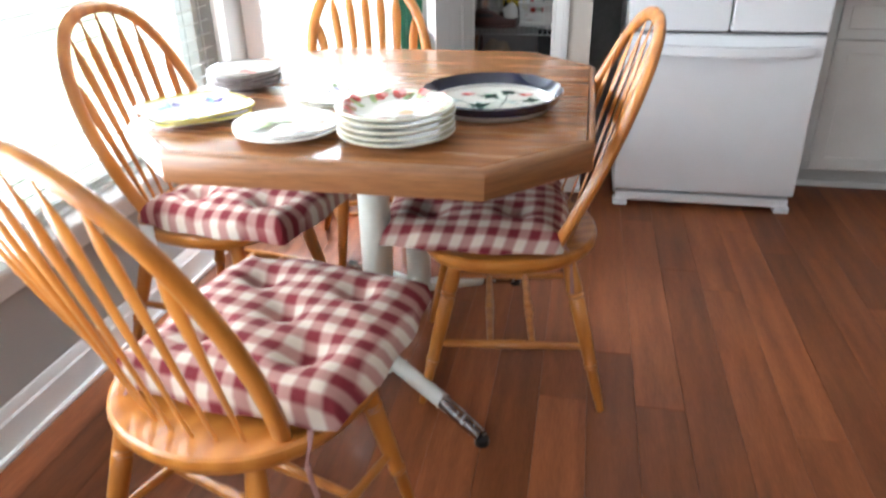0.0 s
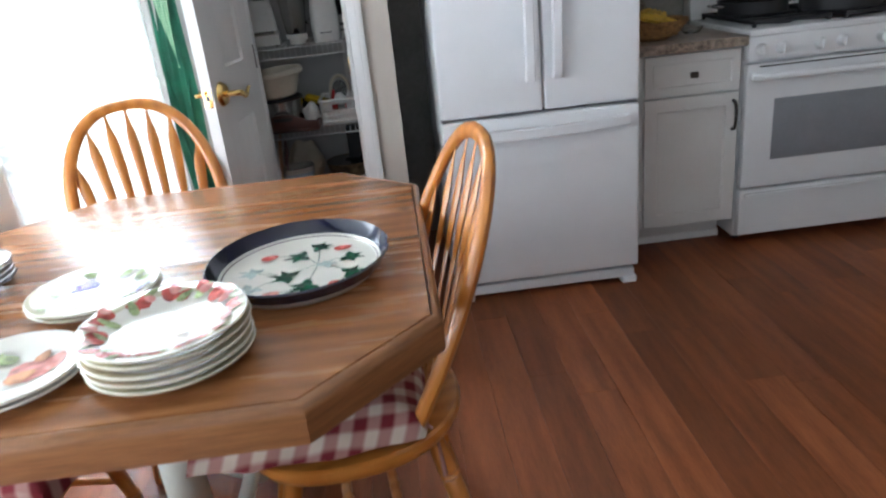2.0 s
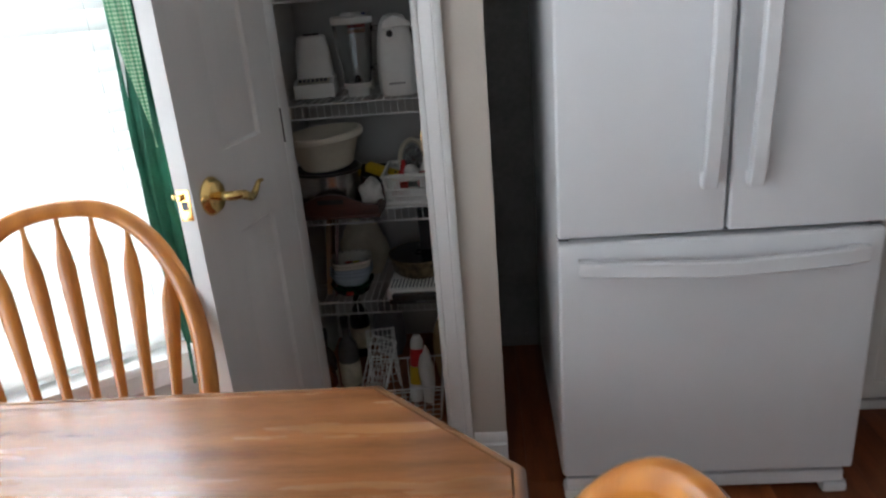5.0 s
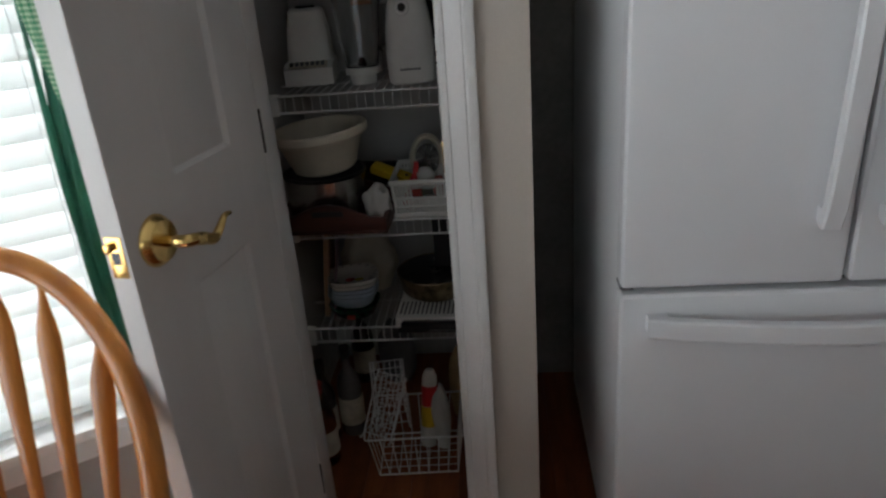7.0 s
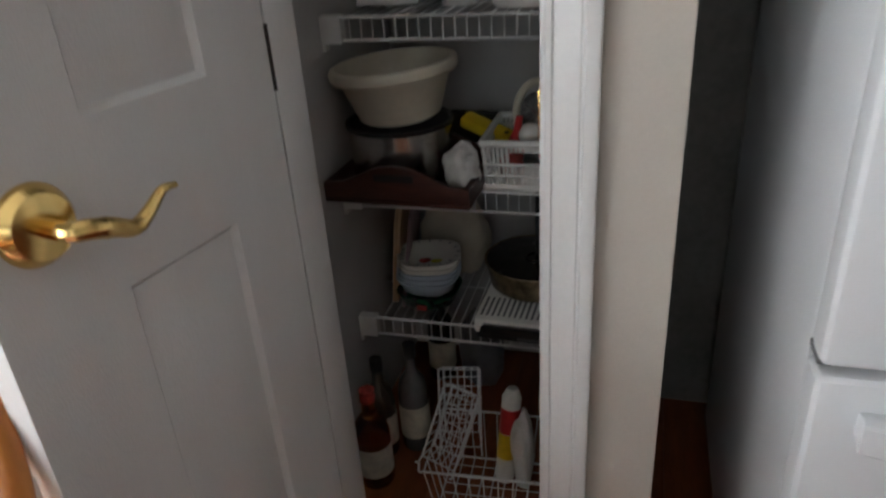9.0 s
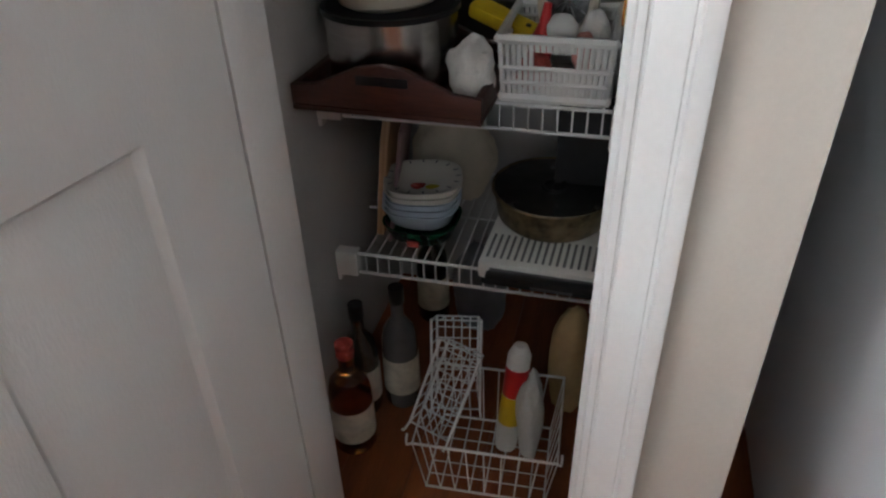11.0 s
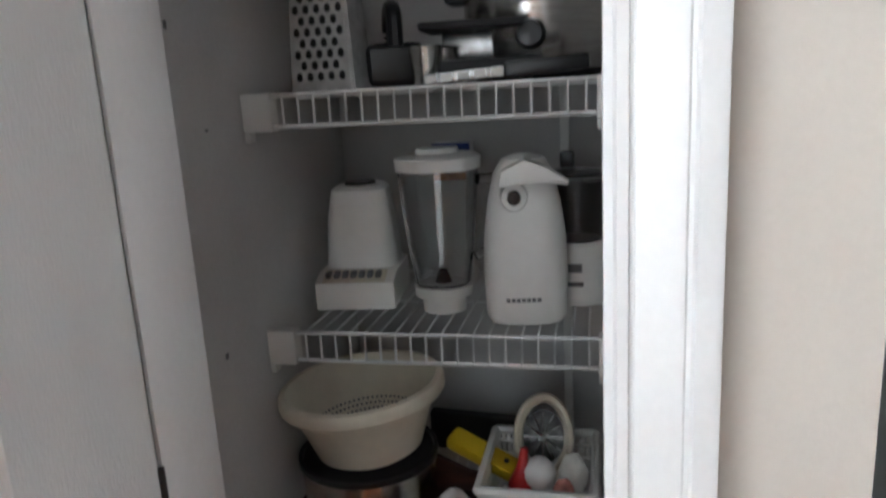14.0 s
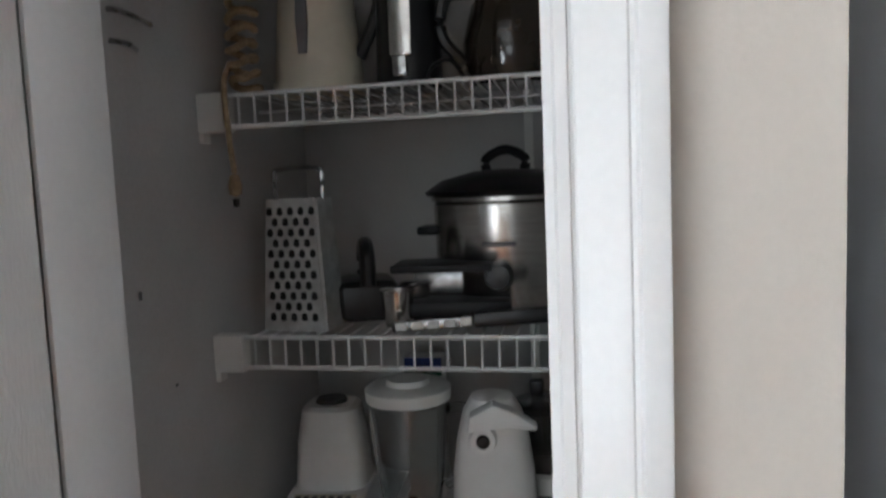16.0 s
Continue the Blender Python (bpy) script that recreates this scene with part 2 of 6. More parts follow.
PANE = glass("window_glass", (0.98, 0.99, 0.99), 0.0)
BANANA = mat("banana_skin", (0.72, 0.46, 0.04), 0.5, var=0.25, scale=25)
WICKER = mat("wicker", (0.38, 0.20, 0.07), 0.7, var=0.3, scale=40, bump=0.6, fine=120)
SPLASH = mat("grey_backsplash", (0.24, 0.23, 0.21), 0.5, var=0.15, scale=6, bump=0.1)


# ---- mesh helpers ----
def box(bm, a, b, bevel=0.0, seg=2):
    """A box between two corners, its edges rounded."""
    r = bmesh.ops.create_cube(bm, size=1)
    vs = r["verts"]
    for v in vs:
        v.co = Vector([a[i] + (v.co[i] + 0.5) * (b[i] - a[i]) for i in range(3)])
    if bevel:
        es = list({e for v in vs for e in v.link_edges})
        bmesh.ops.bevel(bm, geom=es, offset=bevel, segments=seg, affect="EDGES", profile=0.6)
    return bm


def prism(bm, poly, z0, z1, bevel=0.0, axis="z"):
    """An outline in the plane, drawn out along an axis."""
    def p(u, v, w):
        return {"z": (u, v, w), "y": (u, w, v), "x": (w, u, v)}[axis]
    lo, hi = [bm.verts.new(p(u, v, z0)) for u, v in poly], [bm.verts.new(p(u, v, z1)) for u, v in poly]
    fs = [bm.faces.new(lo[::-1]), bm.faces.new(hi)]
    n = len(poly)
    fs += [bm.faces.new((lo[i], lo[(i + 1) % n], hi[(i + 1) % n], hi[i])) for i in range(n)]
    bmesh.ops.recalc_face_normals(bm, faces=fs)
    if bevel:
        es = list({e for f in fs[:2] for e in f.edges})
        bmesh.ops.bevel(bm, geom=es, offset=bevel, segments=2, affect="EDGES", profile=0.6)
    return bm


def lathe(bm, prof, seg=24, at=(0, 0, 0), squash=(1, 1), power=2.0, loop=False):
    """Turn a profile of (radius, height) round z; power over 2 squares the round."""
    rings = []
    for r, z in prof:
        ring = []
        for i in range(seg):
            a = 2 * math.pi * i / seg
            c, s = math.cos(a), math.sin(a)
            k = (abs(c) ** power + abs(s) ** power) ** (-1 / power)
            ring.append(bm.verts.new((at[0] + r * k * c * squash[0], at[1] + r * k * s * squash[1], at[2] + z)))
        rings.append(ring)
    fs = []
    for a, b in zip(rings, rings[1:] + (rings[:1] if loop else [])):
        for i in range(seg):
            fs.append(bm.faces.new((a[i], a[(i + 1) % seg], b[(i + 1) % seg], b[i])))
    for ring, z in ((rings[0], prof[0]), (rings[-1], prof[-1])):
        if z[0] > 1e-4 and not loop:
            fs.append(bm.faces.new(ring))
    bmesh.ops.recalc_face_normals(bm, faces=fs)
    return bm


def tube(bm, pts, radius, seg=8, flat=1.0, up=(0, 0, 1), closed=False):
    """A rod along points; radius one number or one a point, flat squeezes it along up."""
    pts = [Vector(p) for p in pts]
    n = len(pts)
    rad = radius if isinstance(radius, (list, tuple)) else [radius] * n
    rings = []
    for i, p in enumerate(pts):
        a = pts[(i - 1) % n] if closed else pts[max(i - 1, 0)]
        b = pts[(i + 1) % n] if closed else pts[min(i + 1, n - 1)]
        t = (b - a).normalized()
        u = Vector(up)
        u = (u - t * u.dot(t))
        if u.length < 1e-4:
            u = Vector((1, 0, 0)) - t * t.x
        u.normalize()
        s = t.cross(u)
        rings.append([bm.verts.new(p + rad[i] * (math.cos(2 * math.pi * k / seg) * s + flat * math.sin(2 * math.pi * k / seg) * u)) for k in range(seg)])
    fs = []
    pairs = list(zip(rings, rings[1:])) + ([(rings[-1], rings[0])] if closed else [])
    for a, b in pairs:
        for k in range(seg):
            fs.append(bm.faces.new((a[k], a[(k + 1) % seg], b[(k + 1) % seg], b[k])))
    if not closed:
        fs += [bm.faces.new(rings[0][::-1]), bm.faces.new(rings[-1])]
    bmesh.ops.recalc_face_normals(bm, faces=fs)
    return bm


def smooth_path(pts, n=8):
    """A Catmull-Rom curve through points."""
    pts = [Vector(p) for p in pts]
    q = [2 * pts[0] - pts[1]] + pts + [2 * pts[-1] - pts[-2]]
    out = []
    for i in range(1, len(q) - 2):
        for k in range(n):
            t = k / n
            a, b, c, d = q[i - 1], q[i], q[i + 1], q[i + 2]
            out.append(0.5 * ((2 * b) + (c - a) * t + (2 * a - 5 * b + 4 * c - d) * t * t + (3 * b - a - 3 * c + d) * t ** 3))
    return out + [pts[-1]]


def strap(pts, wide, deep, side, chamfer=0.3):
    """A flat bar with eased edges along points; side is the way that its width runs."""
    bm = bmesh.new()
    pts, side = [Vector(p) for p in pts], Vector(side).normalized()
    c = chamfer * min(wide, deep)
    out = [(-wide, -deep + c), (-wide + c, -deep), (wide - c, -deep), (wide, -deep + c), (wide, deep - c), (wide - c, deep), (-wide + c, deep), (-wide, deep - c)]
    rings = []
    for i, p in enumerate(pts):
        t = (pts[min(i + 1, len(pts) - 1)] - pts[max(i - 1, 0)]).normalized()
        k = t.cross(side).normalized()
        rings.append([bm.verts.new(p + u * side + v * k) for u, v in out])
    for a, b in zip(rings, rings[1:]):
        for k in range(8):
            bm.faces.new((a[k], a[(k + 1) % 8], b[(k + 1) % 8], b[k]))
    bm.faces.new(rings[0][::-1])
    bm.faces.new(rings[-1])
    bmesh.ops.recalc_face_normals(bm, faces=bm.faces[:])
    return bm


def mesh(name, bm, material, shade=True):
    me = bpy.data.meshes.new(name)
    bm.to_mesh(me)
    bm.free()
    me.materials.append(material)
    if shade:
        for p in me.polygons:
            p.use_smooth = True
        me.set_sharp_from_angle(angle=radians(35))
    return me


def part(name, bm, material, parent, label="", m=None):
    ob = new(name, mesh(name, bm, material))
    ob.parent = parent
    if m is not None:
        ob.matrix_basis = m
    if label:
        ob["label"] = label
    return ob


def shared(name, me, parent, m=None):
    ob = new(name, me)
    ob.parent = parent
    if m is not None:
        ob.matrix_basis = m
    return ob


def thing(name, label, category, m=None, group="", kind=""):
    ob = tagged(new(name), label, category, group, kind)
    ob.empty_display_size = 0.05
    if m is not None:
        ob.matrix_basis = m
    return ob


def solo(name, bm, material, label, category, m=None, group="", kind=""):
    ob = tagged(new(name, mesh(name, bm, material)), label, category, group, kind)
    if m is not None:
        ob.matrix_basis = m
    return ob


def B(a, b, bevel=0.0, seg=2):
    return box(bmesh.new(), a, b, bevel, seg)


def L(prof, seg=24, **k):
    return lathe(bmesh.new(), prof, seg, **k)


def T(pts, radius, seg=8, **k):
    return tube(bmesh.new(), pts, radius, seg, **k)


def structure(name, bm, material, label):
    return solo(name, bm, material, label, name.split("_")[0], kind="structure")

# ---- structure ----
LEFT_X, BAY = -0.70, 2.76
BA = radians(36)
BU, BN = Vector((math.cos(BA), math.sin(BA), 0)), Vector((math.sin(BA), -math.cos(BA), 0))
BAY_LEN = 0.83
BM = Matrix.Translation((LEFT_X, BAY, 0)) @ Matrix.Rotation(BA, 4, "Z")  # local x along the bay wall, local y outwards
TOP = 2.44
SILL, HEAD = 0.45, 2.12

structure("ceiling", B((-0.9, -2.2, TOP), (5.1, 4.3, TOP + 0.1)), CEIL, "plain white painted ceiling")
structure("subfloor", B((-0.9, -2.2, -0.12), (5.1, 4.3, -0.012)), GAP, "dark underlay beneath the floor planks")


def wall_with_hole(name, x0, x1, h0, h1, z0, z1, m, thick, material, label):
    """A wall along local x with a window hole, its thickness along local +y."""
    bm = bmesh.new()
    for a, b in (((x0, 0, 0), (h0, thick, TOP)), ((h1, 0, 0), (x1, thick, TOP)), ((h0, 0, 0), (h1, thick, z0)), ((h0, 0, z1), (h1, thick, TOP))):
        box(bm, a, b)
    ob = structure(name, bm, material, label)
    ob.matrix_basis = m
    return ob


# left wall: local x runs along world +y, local y to world -x
LM = Matrix.Translation((LEFT_X, 0, 0)) @ Matrix.Rotation(radians(90), 4, "Z")
wall_with_hole("wall_west", -2.2, BAY, -0.80, 2.50, SILL, HEAD, LM, 0.14, WALL_GREY, "grey painted wall under the large window")
wall_with_hole("wall_bay", 0.0, BAY_LEN, 0.06, 0.63, SILL, HEAD, BM, 0.14, WALL_GREY, "grey angled bay wall round the narrow window")
PY = 3.148
structure("wall_pantry_left", B((-0.02, PY, 0), (0.101, PY + 0.072, TOP)), WALL_GREY, "grey painted wall beside the pantry door")
structure("wall_pantry_right", B((0.498, PY, 0), (0.624, PY + 0.12, TOP)), WALL_BEIGE, "beige painted wall stub beside the pantry opening")
structure("wall_pantry_over", B((0.101, PY, 2.06), (0.498, PY + 0.12, TOP)), WALL_BEIGE, "beige painted wall over the pantry opening")
structure("wall_pantry_side", B((0.478, PY + 0.1202, 0), (0.624, 3.9998, TOP)), PANTRY, "pale painted pantry side wall")
structure("wall_pantry_inner", B((-0.06, PY + 0.073, 0), (-0.02, 4.0, TOP)), PANTRY, "pale scuffed pantry side wall")
structure("wall_pantry_back", B((-0.06, 4.0, 0), (0.624, 4.1, TOP)), PANTRY, "pale painted pantry back wall")
structure("wall_north", B((0.624, 3.86, 0), (5.0, 3.98, TOP)), SPLASH, "grey kitchen wall behind the appliances")
structure("wall_east", B((4.9, -2.2, 0), (5.0, 3.86, TOP)), WALL_BEIGE, "beige painted wall")
SM = Matrix.Translation((4.9, -2.1, 0)) @ Matrix.Rotation(radians(180), 4, "Z")
# the hole is an unseen, unglazed opening, added to let light in from the south
wall_with_hole("wall_south", 0.0, 5.6, 3.7, 5.3, 0.9, 2.1, SM, 0.12, WALL_BEIGE, "beige painted wall with an unseen opening added for light")


def moulding(length, prof_mat=TRIM):
    """Stepped skirting along local x, its face towards local -y."""
    bm = bmesh.new()
    prism(bm, [(0, 0), (-0.016, 0), (-0.016, 0.088), (-0.011, 0.094), (-0.011, 0.108), (-0.004, 0.122), (0, 0.122)], 0, length, axis="x")
    box(bm, (0, -0.030, 0), (length, -0.0165, 0.018), 0.006)
    return bm


for nm, ln, m in (("baseboard_west", 2.2 + BAY - 0.02, LM @ Matrix.Translation((-2.18, -0.002, 0))),
                  ("baseboard_bay", BAY_LEN - 0.04, BM @ Matrix.Translation((0.02, -0.002, 0))),
                  ("baseboard_pantry", 0.09, Matrix.Translation((0.535, PY - 0.002, 0)))):
    o = structure(nm, moulding(ln), TRIM, "white moulded baseboard along the wall")
    o.matrix_basis = m


def window(name, x0, x1, m, slat_pitch, tilt, label, mullions=()):
    """Frame, panes, sill and a blind of tilted slats in a hole of a wall along local x."""
    w = thing(name, label, "window", m, kind="structure")
    bm = bmesh.new()
    for a, b in (((x0, 0.05, SILL), (x0 + 0.035, 0.12, HEAD)), ((x1 - 0.035, 0.05, SILL), (x1, 0.12, HEAD)),
                 ((x0 + 0.035, 0.05, SILL), (x1 - 0.035, 0.12, SILL + 0.04)), ((x0 + 0.035, 0.05, HEAD - 0.04), (x1 - 0.035, 0.12, HEAD))):
        box(bm, a, b, 0.004)
    part("window_frame", bm, TRIM, w)
    part("window_sill", B((x0 - 0.05, -0.045, SILL - 0.022), (x1 + 0.05, 0.05, SILL + 0.002), 0.006), TRIM, w)
    part("apron", B((x0 - 0.02, -0.016, SILL - 0.085), (x1 + 0.02, -0.002, SILL - 0.0225), 0.004), TRIM, w)
    cuts = [x0 + 0.035, *mullions, x1 - 0.035]
    for c in mullions:
        part("mullion", B((c - 0.03, 0.05, SILL + 0.04), (c + 0.03, 0.12, HEAD - 0.04), 0.004), TRIM, w)
    zm = (SILL + HEAD) / 2
    for a, b in zip(cuts, cuts[1:]):
        for z0, z1 in ((SILL + 0.04, zm - 0.016), (zm + 0.016, HEAD - 0.04)):
            p = part("pane", B((a + 0.001, 0.088, z0), (b - 0.001, 0.092, z1)), PANE, w)
            p.visible_shadow = False
        part("meeting_rail", B((a, 0.07, zm - 0.016), (b, 0.11, zm + 0.016), 0.003), TRIM, w)
    for s, (xa, xb) in enumerate(((x0 - 0.07, x0 - 0.002), (x1 + 0.002, x1 + 0.07))):
        if s == 0 or name == "window_1":
            part("casing", B((xa, -0.018, SILL + 0.003), (xb, -0.002, HEAD + 0.07), 0.004), TRIM, w)
    blind = tagged(new("window_blind"), "white horizontal slat blind, lowered and half open", "blind")
    blind.matrix_basis = m
    bm = bmesh.new()
    box(bm, (x0 + 0.008, 0.008, HEAD - 0.05), (x1 - 0.008, 0.048, HEAD - 0.003), 0.004)
    part("headrail", bm, SLAT, blind)
    part("bottom_rail", B((x0 + 0.01, 0.012, SILL + 0.01), (x1 - 0.01, 0.042, SILL + 0.026), 0.004), SLAT, blind)
    bm = bmesh.new()
    prism(bm, [(-0.0265, -0.001), (-0.014, 0.0014), (0, 0.0025), (0.014, 0.0014), (0.0265, -0.001), (0.0265, 0.0002), (0.014, 0.0026), (0, 0.0037), (-0.014, 0.0026), (-0.0265, 0.0002)], 0, x1 - x0 - 0.024, axis="x")
    me = mesh("slat", bm, SLAT)
    z = SILL + 0.045
    while z < HEAD - 0.06:
        shared("slat", me, blind, Matrix.Translation((x0 + 0.012, 0.028, z)) @ Matrix.Rotation(radians(tilt), 4, "X"))
        z += slat_pitch
    for x in (x0 + 0.07, x1 - 0.07):
        part("ladder_cord", T([(x, 0.003, SILL + 0.02), (x, 0.003, HEAD - 0.05)], 0.0012, 5), SLAT, blind)
    return w


window("window_1", -0.80, 2.50, LM, 0.046, -19, "large white window with sill on the grey wall", (0.30, 1.40))
window("window_2", 0.06, 0.63, BM, 0.046, 58, "narrow white bay window with sill")
OUT = glow("bright_garden", ((0.50, 0.62, 0.42), (1.0, 1.0, 1.0)), 3.2, 0.9)
solo("backdrop", B((-6.1, -6, -3), (-6.0, 12, 7)), OUT, "overexposed bright garden outside the windows", "backdrop", kind="structure")
solo("backdrop", B((-6, 9.0, -3), (2, 9.1, 7)), OUT, "overexposed bright garden outside the windows", "backdrop", kind="structure")
window_lamp((-0.80, 0.85, 1.3), (0.2, 0.85, 1.75), 3.2, 1.6, 122)
# added fill lamp in the unseen south opening
window_lamp((0.40, -2.15, 1.5), (0.40, 0, 1.2), 1.5, 1.15, 8)
_c = BM @ Vector((0.36, 0.11, 1.3))
window_lamp(_c, _c + BN - Vector((0, 0, 0.05)), 0.48, 1.6, 110)

# pantry opening: jambs, casings and the open door
JX0, JX1 = 0.134, 0.463
_bm = B((JX0 - 0.004, PY - 0.006, 0), (JX0, PY + 0.072, 2.06), 0.001)
box(_bm, (JX0 - 0.0328, PY + 0.04, 0), (JX0 - 0.0041, PY + 0.072, 2.06))
structure("door_jamb", _bm, TRIM, "white painted door jamb")
structure("door_jamb", B((JX1, PY - 0.006, 0), (JX1 + 0.03, PY + 0.12, 2.06), 0.002), TRIM, "white painted door jamb with a strike plate")
structure("door_header", B((JX0, PY - 0.006, 2.03), (JX1, PY + 0.12, 2.06), 0.002), TRIM, "white painted door header")


def casing(w, h):
    """Fluted colonial casing: stepped profile across x, drawn up z, face to -y."""
    pr = [(0, 0), (0, -0.0085), (0.002, -0.0105), (0.0085, -0.0105), (0.0095, -0.0075), (0.0115, -0.0075), (0.0125, -0.0095), (0.024, -0.0125), (0.036, -0.0165),
          (0.040, -0.0168), (0.0415, -0.0152), (w - 0.018, -0.0155), (w - 0.016, -0.0190), (w - 0.005, -0.0190), (w - 0.001, -0.0165), (w, -0.012), (w, 0)]
    return prism(bmesh.new(), [(x, y) for x, y in pr], 0, h)


o = structure("trim_casing", casing(0.062, 2.09), TRIM, "white moulded door casing")
o.matrix_basis = Matrix.Translation((JX1 + 0.006, PY - 0.008, 0))
o = structure("trim_casing", casing(0.062, 2.09), TRIM, "white moulded door casing")
o.matrix_basis = Matrix.Translation((JX0 - 0.041, PY - 0.008, 0)) @ Matrix.Diagonal((-1, 1, 1, 1))
sp = thing("strike_plate", "brass strike plate set in the pantry jamb", "strike plate", Matrix.Translation((JX1 - 0.001, PY + 0.018, 0.938)))
part("plate", B((-0.0015, -0.017, -0.030), (0.0005, 0.017, 0.030), 0.0005), BRASS, sp)
part("hole", B((-0.0022, -0.008, -0.014), (-0.0016, 0.008, 0.014)), BLACK, sp)


def pantry_door():
    W, TH, H = 0.408, 0.035, 2.02
    hx, hy = 0.1355, 3.134
    lx, ly = 0.064, 2.738
    ang = math.atan2(ly - hy, lx - hx)
    m = Matrix.Translation((hx, hy, 0.008)) @ Matrix.Rotation(ang, 4, "Z")
    d = thing("door_1", "white moulded panel pantry door standing open with brass lever", "door", m, kind="structure")
    # local x from the hinge to the latch, y from the seen face (0) away to -TH
    bm = bmesh.new()
    x0, x1 = 0.108, W - 0.136
    rows = [(0.16, 0.828), (1.004, 1.62), (1.70, 1.90)]
    zs = [0.0]
    for a, b in rows:
        box(bm, (0, -TH, zs[-1]), (W, 0, a))
        box(bm, (0, -TH, a), (x0, 0, b))
        box(bm, (x1, -TH, a), (W, 0, b))
        zs.append(b)
    box(bm, (0, -TH, zs[-1]), (W, 0, H))
    body = part("door_body", bm, DOORM, d)
    for a, b in rows:
        bm = bmesh.new()
        for y, s in ((0.0, 1), (-TH, -1)):
            # sloping border down to a recess, raised field inside
            rings = []
            for ins, dep in ((0, 0), (0.004, 0.0066), (0.007, 0.0082), (0.0355, 0.0014), (0.0375, 0.0008)):
                rings.append([bm.verts.new((px, y - s * dep, pz)) for px, pz in ((x0 + ins, a + ins), (x1 - ins, a + ins), (x1 - ins, b - ins), (x0 + ins, b - ins))])
            for p, q in zip(rings, rings[1:]):
                for i in range(4):
                    bm.faces.new((p[i], p[(i + 1) % 4], q[(i + 1) % 4], q[i]))
            bm.faces.new(rings[-1])
        bmesh.ops.recalc_face_normals(bm, faces=bm.faces[:])
        part("panel", bm, DOORM, d)
    z = 0.93
    lx_ = W - 0.062
    # rose and lever on the seen face (local +y)
    rose = part("rose", L([(0.0, 0.017), (0.012, 0.017), (0.030, 0.014), (0.036, 0.007), (0.0385, 0.002), (0.0385, 0)], 40), BRASS, d, "polished brass rose",
                Matrix.Translation((lx_, 0.0005, z)) @ Matrix.Rotation(radians(-90), 4, "X"))
    path = smooth_path([(lx_, 0.012, z), (lx_, 0.045, z), (lx_ - 0.012, 0.056, z - 0.001), (lx_ - 0.032, 0.057, z - 0.008), (lx_ - 0.055, 0.056, z - 0.018), (lx_ - 0.076, 0.055, z - 0.010), (lx_ - 0.096, 0.054, z + 0.002), (lx_ - 0.114, 0.053, z + 0.001)], 5)
    n = len(path)
    rad = [0.0095 if i < 0.35 * n else 0.0105 - 0.0075 * ((i / n - 0.35) / 0.65) for i in range(n)]
    part("lever", T(path, rad, 10), BRASS, d, "polished brass lever handle")
    part("rose", L([(0.0, 0.016), (0.026, 0.012), (0.031, 0.0)], 20), BRASS, d, "", Matrix.Translation((lx_, -TH - 0.0005, z)) @ Matrix.Rotation(radians(90), 4, "X"))
    path2 = smooth_path([(lx_, -TH - 0.01, z), (lx_, -TH - 0.045, z), (lx_ - 0.03, -TH - 0.055, z - 0.004), (lx_ - 0.10, -TH - 0.052, z + 0.014)], 5)
    part("lever", T(path2, 0.007, 8), BRASS, d)
    lp = part("latch_plate", B((W, -TH / 2 - 0.0125, z - 0.030), (W + 0.0018, -TH / 2 + 0.0125, z + 0.030), 0.0008), BRASS, d, "brass latch plate on the door edge")
    part("latch_hole", B((W + 0.0018, -TH / 2 - 0.007, z - 0.010), (W + 0.0022, -TH / 2 + 0.007, z + 0.008)), BLACK, lp)
    part("latch_bolt", B((W + 0.0019, -TH / 2 - 0.010, z + 0.010), (W + 0.012, -TH / 2 + 0.0, z + 0.022), 0.003), BRASS, lp)
    for zz in (z - 0.023, z + 0.023):
        part("screw", L([(0.0, 0.001), (0.003, 0.0006), (0.0034, 0)], 10), BRASS, lp, "", Matrix.Translation((W + 0.0018, -TH / 2, zz)) @ Matrix.Rotation(radians(90), 4, "Y"))
    for zz in (0.2, 1.0, 1.82):
        part("hinge", T([(-0.003, -0.001, zz - 0.04), (-0.003, -0.001, zz + 0.04)], 0.0035, 10), BRONZE, d, "dark butt hinge")
    return d


pantry_door()


